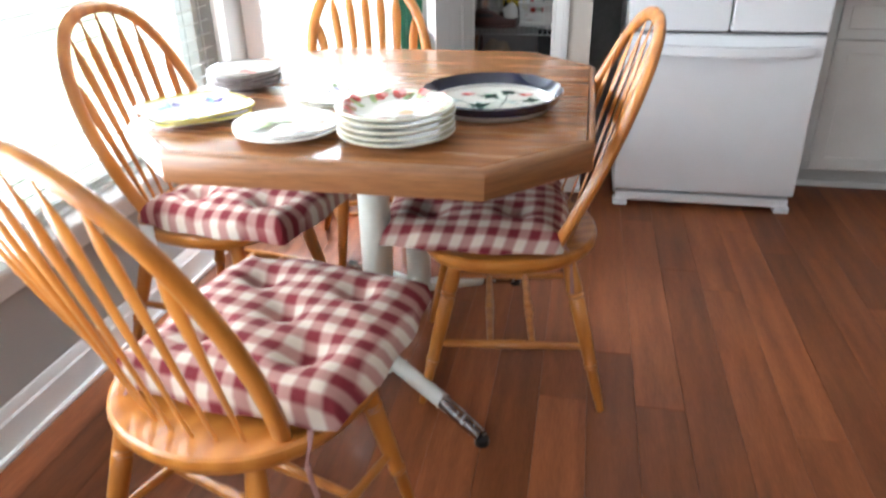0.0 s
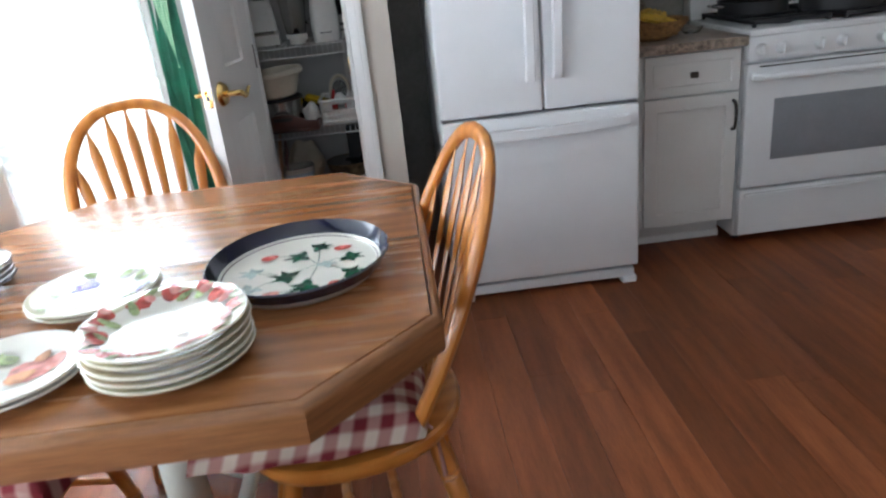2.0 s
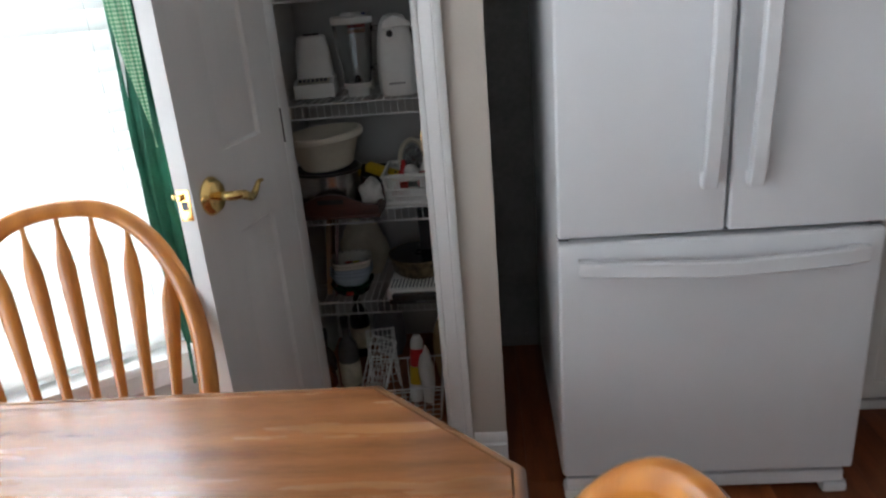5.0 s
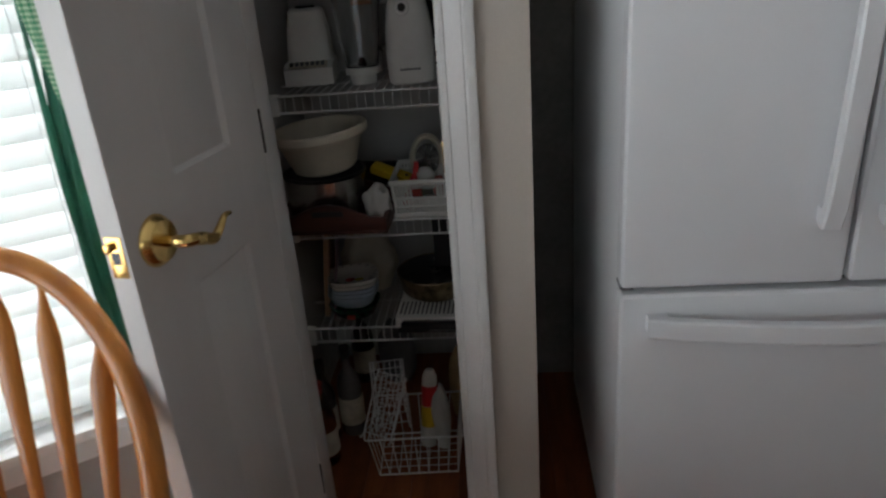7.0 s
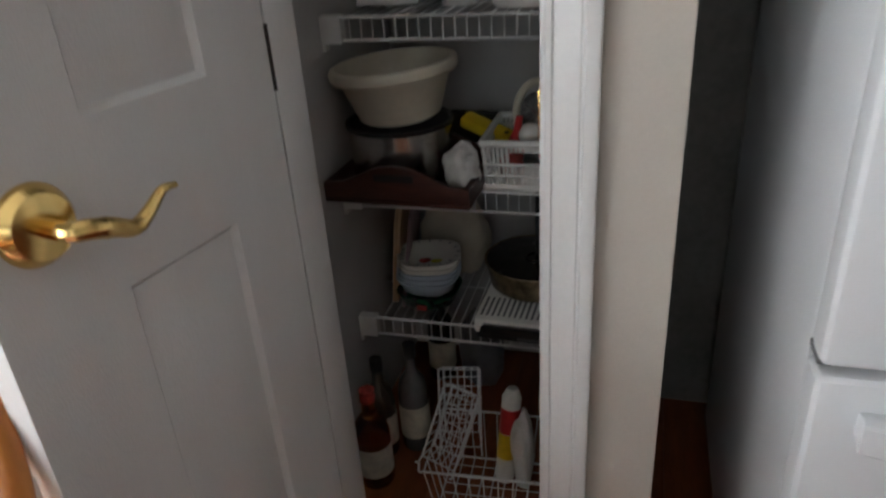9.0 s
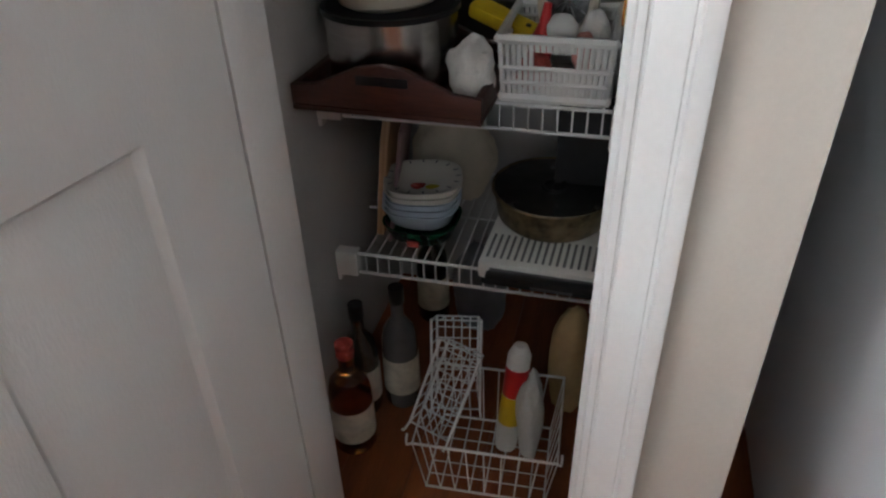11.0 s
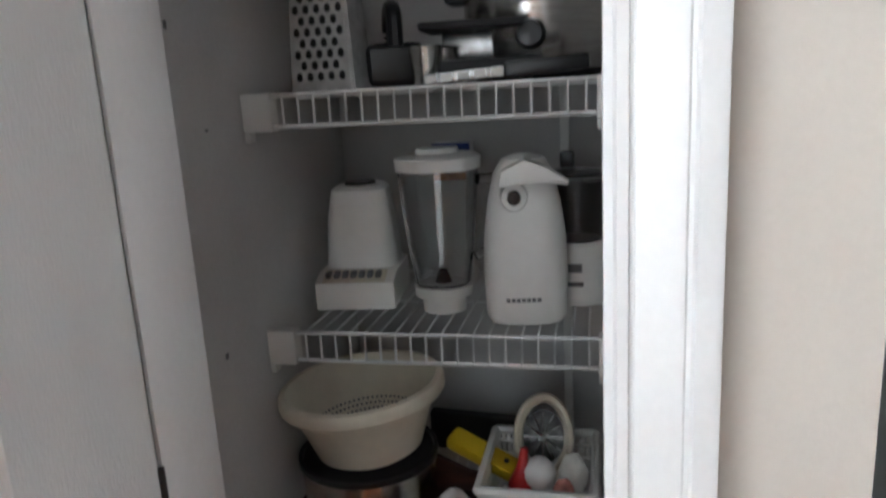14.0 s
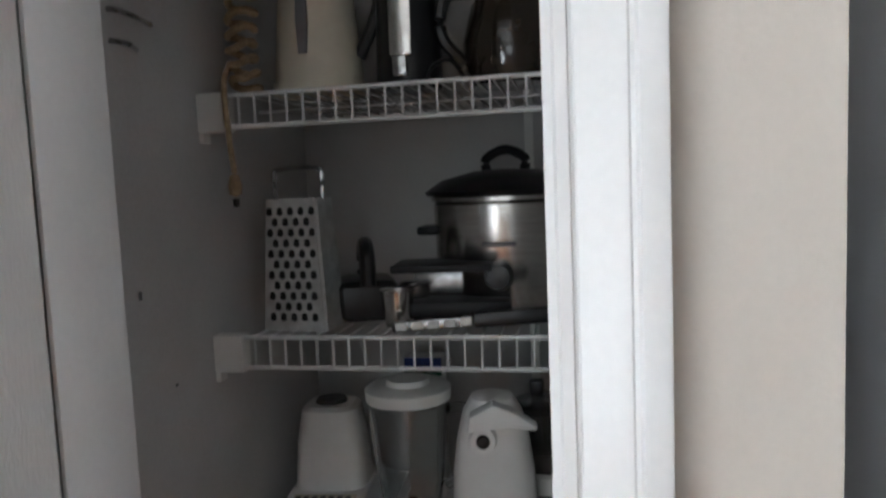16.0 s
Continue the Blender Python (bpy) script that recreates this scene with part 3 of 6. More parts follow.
# ---- table ----
def dining_table():
    cx, cy, hx, hy, c = 0.132, 1.820, 0.507, 0.545, 0.192
    t = thing("dining_table", "octagonal oak laminate dining table with cream steel legs", "table", Matrix.Translation((cx, cy, 0)))

    def octa(i, ya=-hy, yb=hy, cl=True, cr=True):
        k = c - 0.414 * i
        x, y0, y1 = hx - i, ya + (i if cl else 0), yb - (i if cr else 0)
        p = []
        p += [(-x + k, y0), (x - k, y0), (x, y0 + k)] if cl else [(-x, y0), (x, y0)]
        p += [(x, y1 - k), (x - k, y1), (-x + k, y1), (-x, y1 - k)] if cr else [(x, y1), (-x, y1)]
        if cl:
            p += [(-x, y0 + k)]
        return p
    part("tabletop", prism(bmesh.new(), octa(0.0175, -hy, -0.0006, True, False), 0.735, 0.762, 0.0012), TABLE, t)
    part("tabletop", prism(bmesh.new(), octa(0.0175, 0.0006, hy, False, True), 0.735, 0.762, 0.0012), TABLE, t)
    bm = bmesh.new()
    n = 8
    rings = [[bm.verts.new((*p, z)) for p in octa(i)] for i, z in ((0.010, 0.6985), (0.003, 0.7005), (0.0, 0.7055), (0.0, 0.748), (0.002, 0.7545), (0.006, 0.7595), (0.010, 0.7616), (0.0145, 0.7618), (0.0155, 0.7590), (0.0160, 0.7340), (0.0240, 0.6985))]
    for a, b in zip(rings, rings[1:] + rings[:1]):
        for i in range(n):
            bm.faces.new((a[i], a[(i + 1) % n], b[(i + 1) % n], b[i]))
    bmesh.ops.recalc_face_normals(bm, faces=bm.faces[:])
    part("edge_band", bm, TABLE_EDGE, t, "moulded oak edge band")
    part("subframe", B((-0.33, -0.40, 0.695), (0.33, 0.40, 0.734), 0.004), BLACKMAT, t)
    for y in (-0.20, 0.235):
        part("column", T([(0.0, y, 0.06), (0.0, y, 0.690)], 0.038, 20), LEGMETAL, t, "cream painted steel column")
        for sx in (-1, 1):
            sy = -1 if y < 0 else 1
            a, b = Vector((0.03 * sx, y, 0.075)), Vector((0.185 * sx, y + 0.11 * sy, 0.05))
            leg = part("foot_tube", T([a, b], 0.021, 12), LEGMETAL, t)
            e = b + (b - a).normalized() * 0.135
            e.z = 0.022
            part("foot_sleeve", T([b, e], [0.019, 0.017], 12), CHROME, leg, "worn bare metal foot end")
            part("glide", L([(0.0, 0), (0.018, 0), (0.018, 0.016), (0.0, 0.018)], 14), BLACK, leg, "", Matrix.Translation((e.x, e.y, 0.0)))
    part("stretcher", T([(0, -0.20, 0.10), (0, 0.235, 0.10)], 0.02, 12), LEGMETAL, t)
    return t


dining_table()


# ---- chairs ----
def turned_leg(top, foot):
    """A turned leg with rings, from under the seat to the floor."""
    a, b = Vector(top), Vector(foot)
    pr = [(0, .016), (.12, .019), (.2, .0205), (.215, .016), (.23, .021), (.245, .016), (.26, .020), (.5, .0185), (.66, .0155), (.675, .019), (.69, .0145), (.705, .018), (.72, .0145), (.85, .0135), (1, .010)]
    return tube(bmesh.new(), [a + (b - a) * t for t, _ in pr], [r for _, r in pr], 14)


def windsor_chair():
    """A bow-back chair, its seat's middle over the origin, facing +y."""
    c = thing("windsor_chair", "honey oak bow-back windsor chair with arrow spindles", "chair", group="chairs round the table")
    sz = 0.435
    # seat: shield outline, dished, with a rounded edge
    bm = bmesh.new()
    rings, seg = [], 56
    for k, z in ((0.90, sz - 0.040), (0.965, sz - 0.034), (0.995, sz - 0.022), (1.0, sz - 0.013), (0.99, sz - 0.004), (0.965, sz), (0.90, sz - 0.001), (0.75, sz - 0.006), (0.4, sz - 0.010), (0.02, sz - 0.010)):
        ring = []
        for i in range(seg):
            a = 2 * math.pi * i / seg
            x, y = math.cos(a), math.sin(a)
            p = 2.7 if y > 0 else 2.15
            r = (abs(x) ** p + abs(y) ** p) ** (-1 / p)
            w = 0.234 + 0.006 * y
            ring.append(bm.verts.new((k * r * x * w, k * (r * y * 0.226), z)))
        rings.append(ring)
    for a, b in zip(rings, rings[1:]):
        for i in range(seg):
            bm.faces.new((a[i], a[(i + 1) % seg], b[(i + 1) % seg], b[i]))
    bm.faces.new(rings[0][::-1])
    bm.faces.new(rings[-1])
    part("seat", bm, OAK, c)
    # bow: planted well inside the seat, widest above the middle, leaning backwards
    HW, HT, Y0, LEAN = 0.249, 0.526, -0.095, 0.222

    def on_bow(u):
        """u from -1 to 1 along the bow."""
        a = u * math.pi / 2
        k = max(math.cos(a), 0.0) ** 0.85
        x = HW * math.copysign(abs(math.sin(a)) ** 0.8, a) if u else 0.0
        return Vector((x * (1 - 0.32 * (1 - k) ** 2), Y0 - LEAN * k, sz - 0.012 + HT * k))
    pts = [on_bow(-1 + 2 * i / 56) for i in range(57)]
    bow = T(pts, [0.0165 + 0.003 * abs(-1 + 2 * i / 56) for i in range(57)], 12, flat=0.72, up=(0, 1, 0.35))
    part("bow", bow, OAK, c, "bent oak bow")
    n = 7
    for i in range(n):
        s = (i - (n - 1) / 2) / ((n - 1) / 2)
        xb, xt = 0.124 * s, 0.178 * s
        # the bow's place over this spindle
        best = min(pts, key=lambda p: abs(p.x - xt) + (0 if p.z > sz + 0.2 else 1))
        a, b = Vector((xb, -0.168 + 0.036 * s * s, sz - 0.012)), Vector((xt, best.y, best.z - 0.004))
        prof = [(0, .0062), (.10, .0066), (.30, .0085), (.50, .0118), (.66, .0148), (.76, .0162), (.81, .0158), (.86, .0125), (.905, .0075), (.94, .0048), (1, .0042)]
        path = [a + (b - a) * t for t, _ in prof]
        part("spindle", T(path, [r for _, r in prof], 8, flat=0.38, up=(0, 1, 0.25)), OAK, c)
    # splayed legs, side stretchers and two cross stretchers between them
    tops = {(-1, -1): (-0.145, -0.140, sz - 0.032), (1, -1): (0.145, -0.140, sz - 0.032), (-1, 1): (-0.155, 0.130, sz - 0.032), (1, 1): (0.155, 0.130, sz - 0.032)}
    feet = {(-1, -1): (-0.218, -0.240, 0), (1, -1): (0.218, -0.240, 0), (-1, 1): (-0.200, 0.222, 0), (1, 1): (0.200, 0.222, 0)}
    for k in tops:
        part("leg", turned_leg(tops[k], feet[k]), OAK, c)

    def on_leg(k, z):
        a, b = Vector(tops[k]), Vector(feet[k])
        return a + (b - a) * ((a.z - z) / a.z)

    def stretcher(p, q):
        p, q = Vector(p), Vector(q)
        pr = [(0, .008), (.12, .0095), (.3, .010), (.42, .0125), (.47, .011), (.5, .014), (.53, .011), (.58, .0125), (.7, .010), (.88, .0095), (1, .008)]
        part("stretcher", T([p + (q - p) * t for t, _ in pr], [r for _, r in pr], 10), OAK, c)
    rails = {}
    for s in (-1, 1):
        rails[s] = (on_leg((s, -1), 0.175), on_leg((s, 1), 0.175))
        stretcher(*rails[s])
    for f in (0.36, 0.64):
        stretcher(rails[-1][0].lerp(rails[-1][1], f), rails[1][0].lerp(rails[1][1], f))
    return c


def seat_cushion(seed):
    """A tufted square pad, its underside on z = 0; checks run along its sides."""
    rnd = random.Random(seed)
    bm = bmesh.new()
    uvl = bm.loops.layers.uv.new("cloth")
    N, W, Hh = 48, 0.238, 0.068
    tufts = [(x, y) for x in (-0.105, 0.105) for y in (-0.105, 0.105)] + [(0.0, 0.0)]
    ph = [rnd.uniform(0, 6) for _ in range(6)]

    def surf(i, j, side):
        u, v = -1 + 2 * i / N, -1 + 2 * j / N
        # square with rounded corners
        x = W * u * math.sqrt(1 - 0.16 * v * v)
        y = W * v * math.sqrt(1 - 0.16 * u * u)
        x += 0.004 * math.sin(9 * v + ph[0]) * abs(u) ** 4
        y += 0.004 * math.sin(8 * u + ph[1]) * abs(v) ** 4
        e = max(abs(u), abs(v)) ** 2
        edge = max(0.0, 1 - max(abs(u), abs(v)) ** 5) ** 0.5
        z = Hh * edge
        for tx, ty in tufts:
            d = math.hypot(x - tx, y - ty)
            z -= 0.034 * math.exp(-(d / 0.034) ** 2) + 0.008 * math.exp(-(d / 0.085) ** 2)
        z += 0.005 * math.sin(22 * x + ph[2]) * math.cos(19 * y + ph[3]) + 0.0025 * math.sin(55 * x + 30 * y + ph[4]) * math.sin(48 * y + ph[5])
        if side < 0:
            return Vector((x * 0.97, y * 0.97, 0.004 + 0.012 * e if e > 0.8 else 0.002))
        return Vector((x, y, max(z, 0.0) + 0.011))
    for side in (1, -1):
        g = [[bm.verts.new(surf(i, j, side)) for j in range(N + 1)] for i in range(N + 1)]
        for i in range(N):
            for j in range(N):
                q = (g[i][j], g[i + 1][j], g[i + 1][j + 1], g[i][j + 1])
                f = bm.faces.new(q if side > 0 else q[::-1])
                for lp in f.loops:
                    lp[uvl].uv = (lp.vert.co.x + 0.3 + lp.vert.co.z * 0.4, lp.vert.co.y + 0.3 + lp.vert.co.z * 0.4)
        if side > 0:
            topg = g
        else:
            loop = [(i, 0) for i in range(N)] + [(N, j) for j in range(N)] + [(i, N) for i in range(N, 0, -1)] + [(0, j) for j in range(N, 0, -1)]
            for p, q in zip(loop, loop[1:] + loop[:1]):
                f = bm.faces.new((topg[p[0]][p[1]], g[p[0]][p[1]], g[q[0]][q[1]], topg[q[0]][q[1]]))
                for lp in f.loops:
                    co = lp.vert.co
                    lp[uvl].uv = (co.x + 0.3 + co.z * 0.4, co.y + 0.3 + co.z * 0.4)
    bmesh.ops.recalc_face_normals(bm, faces=bm.faces[:])
    return bm


chair = windsor_chair()
CHAIRS = [((0.045, 1.062), -18), ((0.442, 1.790), 98), ((-0.362, 1.80), -98), ((-0.075, 2.435), 204)]
PADS = [((0.080, 1.172), -8), ((0.357, 1.808), 93), ((-0.262, 1.790), -98), ((-0.040, 2.385), 200)]
for i, ((x, y), yaw) in enumerate(CHAIRS):
    m = pose(x, y, 0, 0, 0, yaw)
    if i == 0:
        chair.matrix_basis = m
    else:
        copy_thing(chair, m)
    (px, py), turn = PADS[i]
    cu = thing("seat_cushion", "red and cream checked tufted cotton seat cushion on a chair", "cushion", pose(px, py, 0.4345, 0, 0, turn), group="seat cushions")
    part("pad", seat_cushion(i), CUSHION, cu)
    for s in (-1, 1):
        tie = smooth_path([(s * 0.16, -0.20, 0.02), (s * 0.18, -0.235, 0.0), (s * 0.175, -0.245, -0.05), (s * 0.19, -0.25, -0.11)], 4)
        part("tie", T(tie, 0.005, 6, flat=0.5), CUSHION, cu)
    if i == 2:
        part("sewn_label", B((0.2275, -0.205, -0.070), (0.2300, -0.160, 0.014), 0.001), TAG, cu, "white sewn-in cloth label hanging out")

# ---- appliances ----
def refrigerator():
    x0, x1, y0, H = 0.762, 1.482, 3.0, 1.74
    f = thing("refrigerator", "white french-door refrigerator with bottom freezer drawer", "refrigerator")
    part("cabinet_body", B((x0 + 0.004, y0 + 0.062, 0.035), (x1 - 0.004, 3.76, H - 0.01), 0.006), FRIDGE, f)
    part("seal", B((x0 + 0.012, y0 + 0.05, 0.06), (x1 - 0.012, y0 + 0.0615, H - 0.03)), SEAL, f)
    xm = (x0 + x1) / 2 + 0.012
    for a, b, z0, z1 in ((x0, xm - 0.003, 0.727, H), (xm + 0.003, x1, 0.727, H)):
        d = part("door", B((a, y0, z0), (b, y0 + 0.05, z1), 0.012, 3), FRIDGE, f)
        hx = b - 0.045 if a == x0 else a + 0.045
        path = smooth_path([(hx, y0 - 0.016, 0.838), (hx, y0 - 0.030, 0.90), (hx, y0 - 0.045, 1.10), (hx, y0 - 0.047, 1.21), (hx, y0 - 0.045, 1.32), (hx, y0 - 0.030, 1.52), (hx, y0 - 0.016, 1.58)], 6)
        part("handle", strap(path, 0.0165, 0.011, (1, 0, 0)), FRIDGE, d, "white bowed door handle")
        for z in (0.845, 1.57):
            part("handle_base", B((hx - 0.0150, y0 - 0.016, z - 0.005), (hx + 0.0150, y0 + 0.004, z + 0.022), 0.003), FRIDGE, d)
    dr = part("freezer_drawer", B((x0, y0, 0.075), (x1, y0 + 0.05, 0.715), 0.012, 3), FRIDGE, f)
    path = smooth_path([(x0 + 0.045, y0 - 0.018, 0.664), (x0 + 0.13, y0 - 0.032, 0.662), ((x0 + x1) / 2, y0 - 0.052, 0.660), (x1 - 0.13, y0 - 0.032, 0.662), (x1 - 0.045, y0 - 0.018, 0.664)], 8)
    part("handle", strap(path, 0.0185, 0.010, (0, 0, 1)), FRIDGE, dr, "white bowed drawer handle")
    for x in (x0 + 0.047, x1 - 0.047):
        part("handle_base", B((x - 0.002 if x < xm else x - 0.035, y0 - 0.019, 0.649), (x + 0.035 if x < xm else x + 0.002, y0 + 0.004, 0.679), 0.003), FRIDGE, dr)
    part("toe_grille", B((x0 + 0.012, y0 + 0.012, 0.022), (x1 - 0.012, y0 + 0.05, 0.062), 0.008), FRIDGE, f, "white base grille")
    for x in (x0 + 0.035, x1 - 0.035):
        part("foot", B((x - 0.03, y0 + 0.002, 0.0), (x + 0.03, y0 + 0.06, 0.030), 0.008), FRIDGE, f)
    for x in (x0 + 0.015, x1 - 0.015):
        part("hinge_cover", B((x - 0.012, y0 + 0.02, 0.7165), (x + 0.012, y0 + 0.06, 0.7258), 0.003), SEAL, f)
    return f


refrigerator()


def shaker_front(name, x0, x1, z0, z1, y, parent, rail=0.055):
    """A front with a frame proud of a recessed field, facing -y."""
    bm = bmesh.new()
    rings = []
    for ins, dy in ((0.0, 0.02), (0.0, 0.0015), (0.0015, 0.0), (rail - 0.003, 0.0), (rail, 0.003), (rail, 0.02)):
        rings.append([bm.verts.new((px, y + dy, pz)) for px, pz in ((x0 + ins, z0 + ins), (x1 - ins, z0 + ins), (x1 - ins, z1 - ins), (x0 + ins, z1 - ins))])
    for p, q in zip(rings, rings[1:] + rings[:1]):
        for i in range(4):
            bm.faces.new((p[i], p[(i + 1) % 4], q[(i + 1) % 4], q[i]))
    bmesh.ops.recalc_face_normals(bm, faces=bm.faces[:])
    fr = part(name, bm, CAB, parent)
    part("field", B((x0 + rail - 0.002, y + 0.009, z0 + rail - 0.002), (x1 - rail + 0.002, y + 0.018, z1 - rail + 0.002)), CAB, fr)
    return fr


def base_cabinet():
    c = thing("base_cabinet", "white painted shaker base cabinet with one drawer", "cabinet")
    x0, x1 = 1.497, 1.972
    xf = 1.583
    part("carcass", B((x0, 3.25, 0.115), (x1, 3.858, 0.838), 0.002), CAB, c)
    part("toe_kick", B((x0 + 0.003, 3.372, 0.0), (x1 - 0.003, 3.80, 0.1145)), CAB, c)
    part("toe_trim", B((x0 + 0.003, 3.356, 0.0), (x1 - 0.003, 3.3715, 0.032), 0.005), TRIM, c, "white quarter-round toe moulding")
    dr = shaker_front("drawer", xf, x1 - 0.006, 0.672, 0.830, 3.229, c, 0.036)
    k = part("knob", B((1.757, 3.203, 0.738), (1.787, 3.215, 0.762), 0.004), BRONZE, dr, "dark bronze square knob")
    part("post", T([(1.772, 3.215, 0.75), (1.772, 3.2375, 0.75)], 0.006, 8), BRONZE, k)
    d = shaker_front("door", xf, x1 - 0.006, 0.125, 0.664, 3.229, c)
    hx = x1 - 0.030
    part("handle", T(smooth_path([(hx, 3.228, 0.630), (hx, 3.205, 0.618), (hx, 3.196, 0.572), (hx, 3.205, 0.526), (hx, 3.228, 0.514)], 5), 0.0065, 8), BRONZE, d, "dark bronze bar pull")
    return c


base_cabinet()
solo("countertop", B((1.490, 3.195, 0.839), (1.978, 3.858, 0.877), 0.010, 3), COUNTER, "brown speckled laminate worktop on the base cabinet", "worktop")


def gas_range():
    x0, x1, y0 = 1.986, 2.742, 3.215
    s = thing("gas_range", "white enamel gas range with black grates", "stove")
    part("body", B((x0, y0 + 0.045, 0.03), (x1, 3.83, 0.868), 0.004), STOVE, s)
    part("cooktop", B((x0 - 0.002, y0 - 0.005, 0.8685), (x1 + 0.002, 3.78, 0.893), 0.008, 3), STOVE, s)
    part("control_panel", B((x0, y0, 0.775), (x1, y0 + 0.044, 0.868), 0.006), STOVE, s)
    for x in (2.035, 2.115, 2.27, 2.36, 2.52, 2.62):
        k = part("knob", L([(0, 0.026), (0.017, 0.024), (0.022, 0.004), (0.024, 0)], 18), STOVE, s, "white control knob", Matrix.Translation((x, y0 - 0.0002, 0.818)) @ Matrix.Rotation(radians(90), 4, "X"))
        part("grip", B((-0.004, -0.019, 0.018), (0.004, 0.019, 0.033), 0.003), STOVE, k)
    d = part("oven_door", B((x0 + 0.004, y0 + 0.004, 0.256), (x1 - 0.004, y0 + 0.044, 0.762), 0.008, 3), STOVE, s)
    part("oven_window", B((x0 + 0.12, y0 + 0.0015, 0.37), (x1 - 0.12, y0 + 0.0038, 0.62), 0.0008), DARKGLASS, d, "grey tinted oven window")
    bar = smooth_path([(x0 + 0.03, y0 + 0.002, 0.715), (x0 + 0.05, y0 - 0.035, 0.715), ((x0 + x1) / 2, y0 - 0.045, 0.715), (x1 - 0.05, y0 - 0.035, 0.715), (x1 - 0.03, y0 + 0.002, 0.715)], 6)
    part("oven_handle", T(bar, 0.014, 10), STOVE, d, "white oven door handle")
    part("vent_slot", B((x0 + 0.05, y0 + 0.001, 0.748), (x1 - 0.05, y0 + 0.0035, 0.754)), BLACK, d)
    dr = part("storage_drawer", B((x0 + 0.004, y0 + 0.004, 0.045), (x1 - 0.004, y0 + 0.044, 0.246), 0.008, 3), STOVE, s)
    part("drawer_lip", B((x0 + 0.02, y0 - 0.008, 0.216), (x1 - 0.02, y0 + 0.0035, 0.233), 0.005), STOVE, dr)
    for x in (x0 + 0.04, x1 - 0.04):
        part("foot", L([(0.0, 0), (0.018, 0), (0.014, 0.03), (0, 0.03)], 12), BLACK, s, "", Matrix.Translation((x, 3.32, 0)))
    bg = part("backguard", prism(bmesh.new(), [(3.765, 0.892), (3.855, 0.892), (3.855, 1.09), (3.79, 1.09)], x0, x1, 0.006, axis="x"), STOVE, s)
    part("display", B((2.30, 3.770, 1.025), (2.40, 3.782, 1.052), 0.001), BLACK, bg, "black clock display")
    for i in range(6):
        part("touch_key", B((2.20 + 0.045 * (i % 3) + (0.18 if i > 2 else 0), 3.772, 1.0), (2.225 + 0.045 * (i % 3) + (0.18 if i > 2 else 0), 3.780, 1.012), 0.001), SEAL, bg)
    for gx in (2.18, 2.55):
        g = part("grate", bmesh_grate(gx), BLACKMAT, s, "black cast iron pan grate")
        for gy in (3.36, 3.62):
            part("burner", L([(0, 0.014), (0.035, 0.013), (0.045, 0.004), (0.05, 0)], 18), BLACKMAT, g, "", Matrix.Translation((gx, gy, 0.8935)))
    return s


def bmesh_grate(gx):
    bm = bmesh.new()
    for x in (-0.15, 0.15):
        box(bm, (gx + x - 0.006, 3.26, 0.905), (gx + x + 0.006, 3.74, 0.92), 0.002)
    for y in (3.26, 3.36, 3.49, 3.62, 3.728):
        box(bm, (gx - 0.1435, y, 0.9055), (gx + 0.1435, y + 0.012, 0.9195), 0.002)
    for x in (-0.15, 0.15):
        for y in (3.27, 3.73):
            box(bm, (gx + x - 0.006, y - 0.006, 0.8935), (gx + x + 0.006, y + 0.006, 0.9045))
    return bm


gas_range()


def pan(name, label, x, y, z, r, h, body, lid, handle, knob=True):
    p = thing(name, label, "cookware", Matrix.Translation((x, y, z)))
    part("body", L([(0, 0.002), (r * 0.9, 0.0), (r * 0.97, 0.008), (r, h), (r + 0.004, h + 0.002), (r - 0.004, h), (r * 0.94, 0.012), (0, 0.008)], 36), body, p)
    if lid:
        l = part("lid", L([(r + 0.002, h + 0.003), (r + 0.003, h + 0.007), (r * 0.8, h + 0.022), (r * 0.3, h + 0.034), (0, h + 0.036)], 36), lid, p)
        if knob:
            part("lid_knob", L([(0.008, h + 0.035), (0.008, h + 0.05), (0.02, h + 0.056), (0.018, h + 0.066), (0, h + 0.07)], 16), BLACK, l)
    if handle == "long":
        part("handle", T(smooth_path([(-r * 0.7, -r * 0.7, h * 0.75), (-r * 0.7 - 0.05, -r * 0.7 - 0.06, h + 0.01), (-r * 0.7 - 0.12, -r * 0.7 - 0.13, h + 0.02)], 5), 0.011, 8, flat=0.6), BLACK, p)
    else:
        for s in (-1, 1):
            part("loop_handle", T(smooth_path([(s * r, -0.035, h * 0.75), (s * (r + 0.035), -0.03, h * 0.8), (s * (r + 0.04), 0.0, h * 0.82), (s * (r + 0.035), 0.03, h * 0.8), (s * r, 0.035, h * 0.75)], 4), 0.006, 8), CHROME, p)
    return p


pan("frying_pan", "black nonstick frying pan on the stove grate", 2.15, 3.53, 0.9205, 0.14, 0.055, BLACKMAT, None, "")
pan("saucepan", "stainless saucepan with lid and black knob on the stove", 2.17, 3.515, 0.935, 0.085, 0.075, STEEL, STEEL, "")
pan("stock_pot", "large dark steel pot with steel lid on the stove", 2.45, 3.40, 0.9205, 0.155, 0.115, BLACKMAT, STEEL, "")


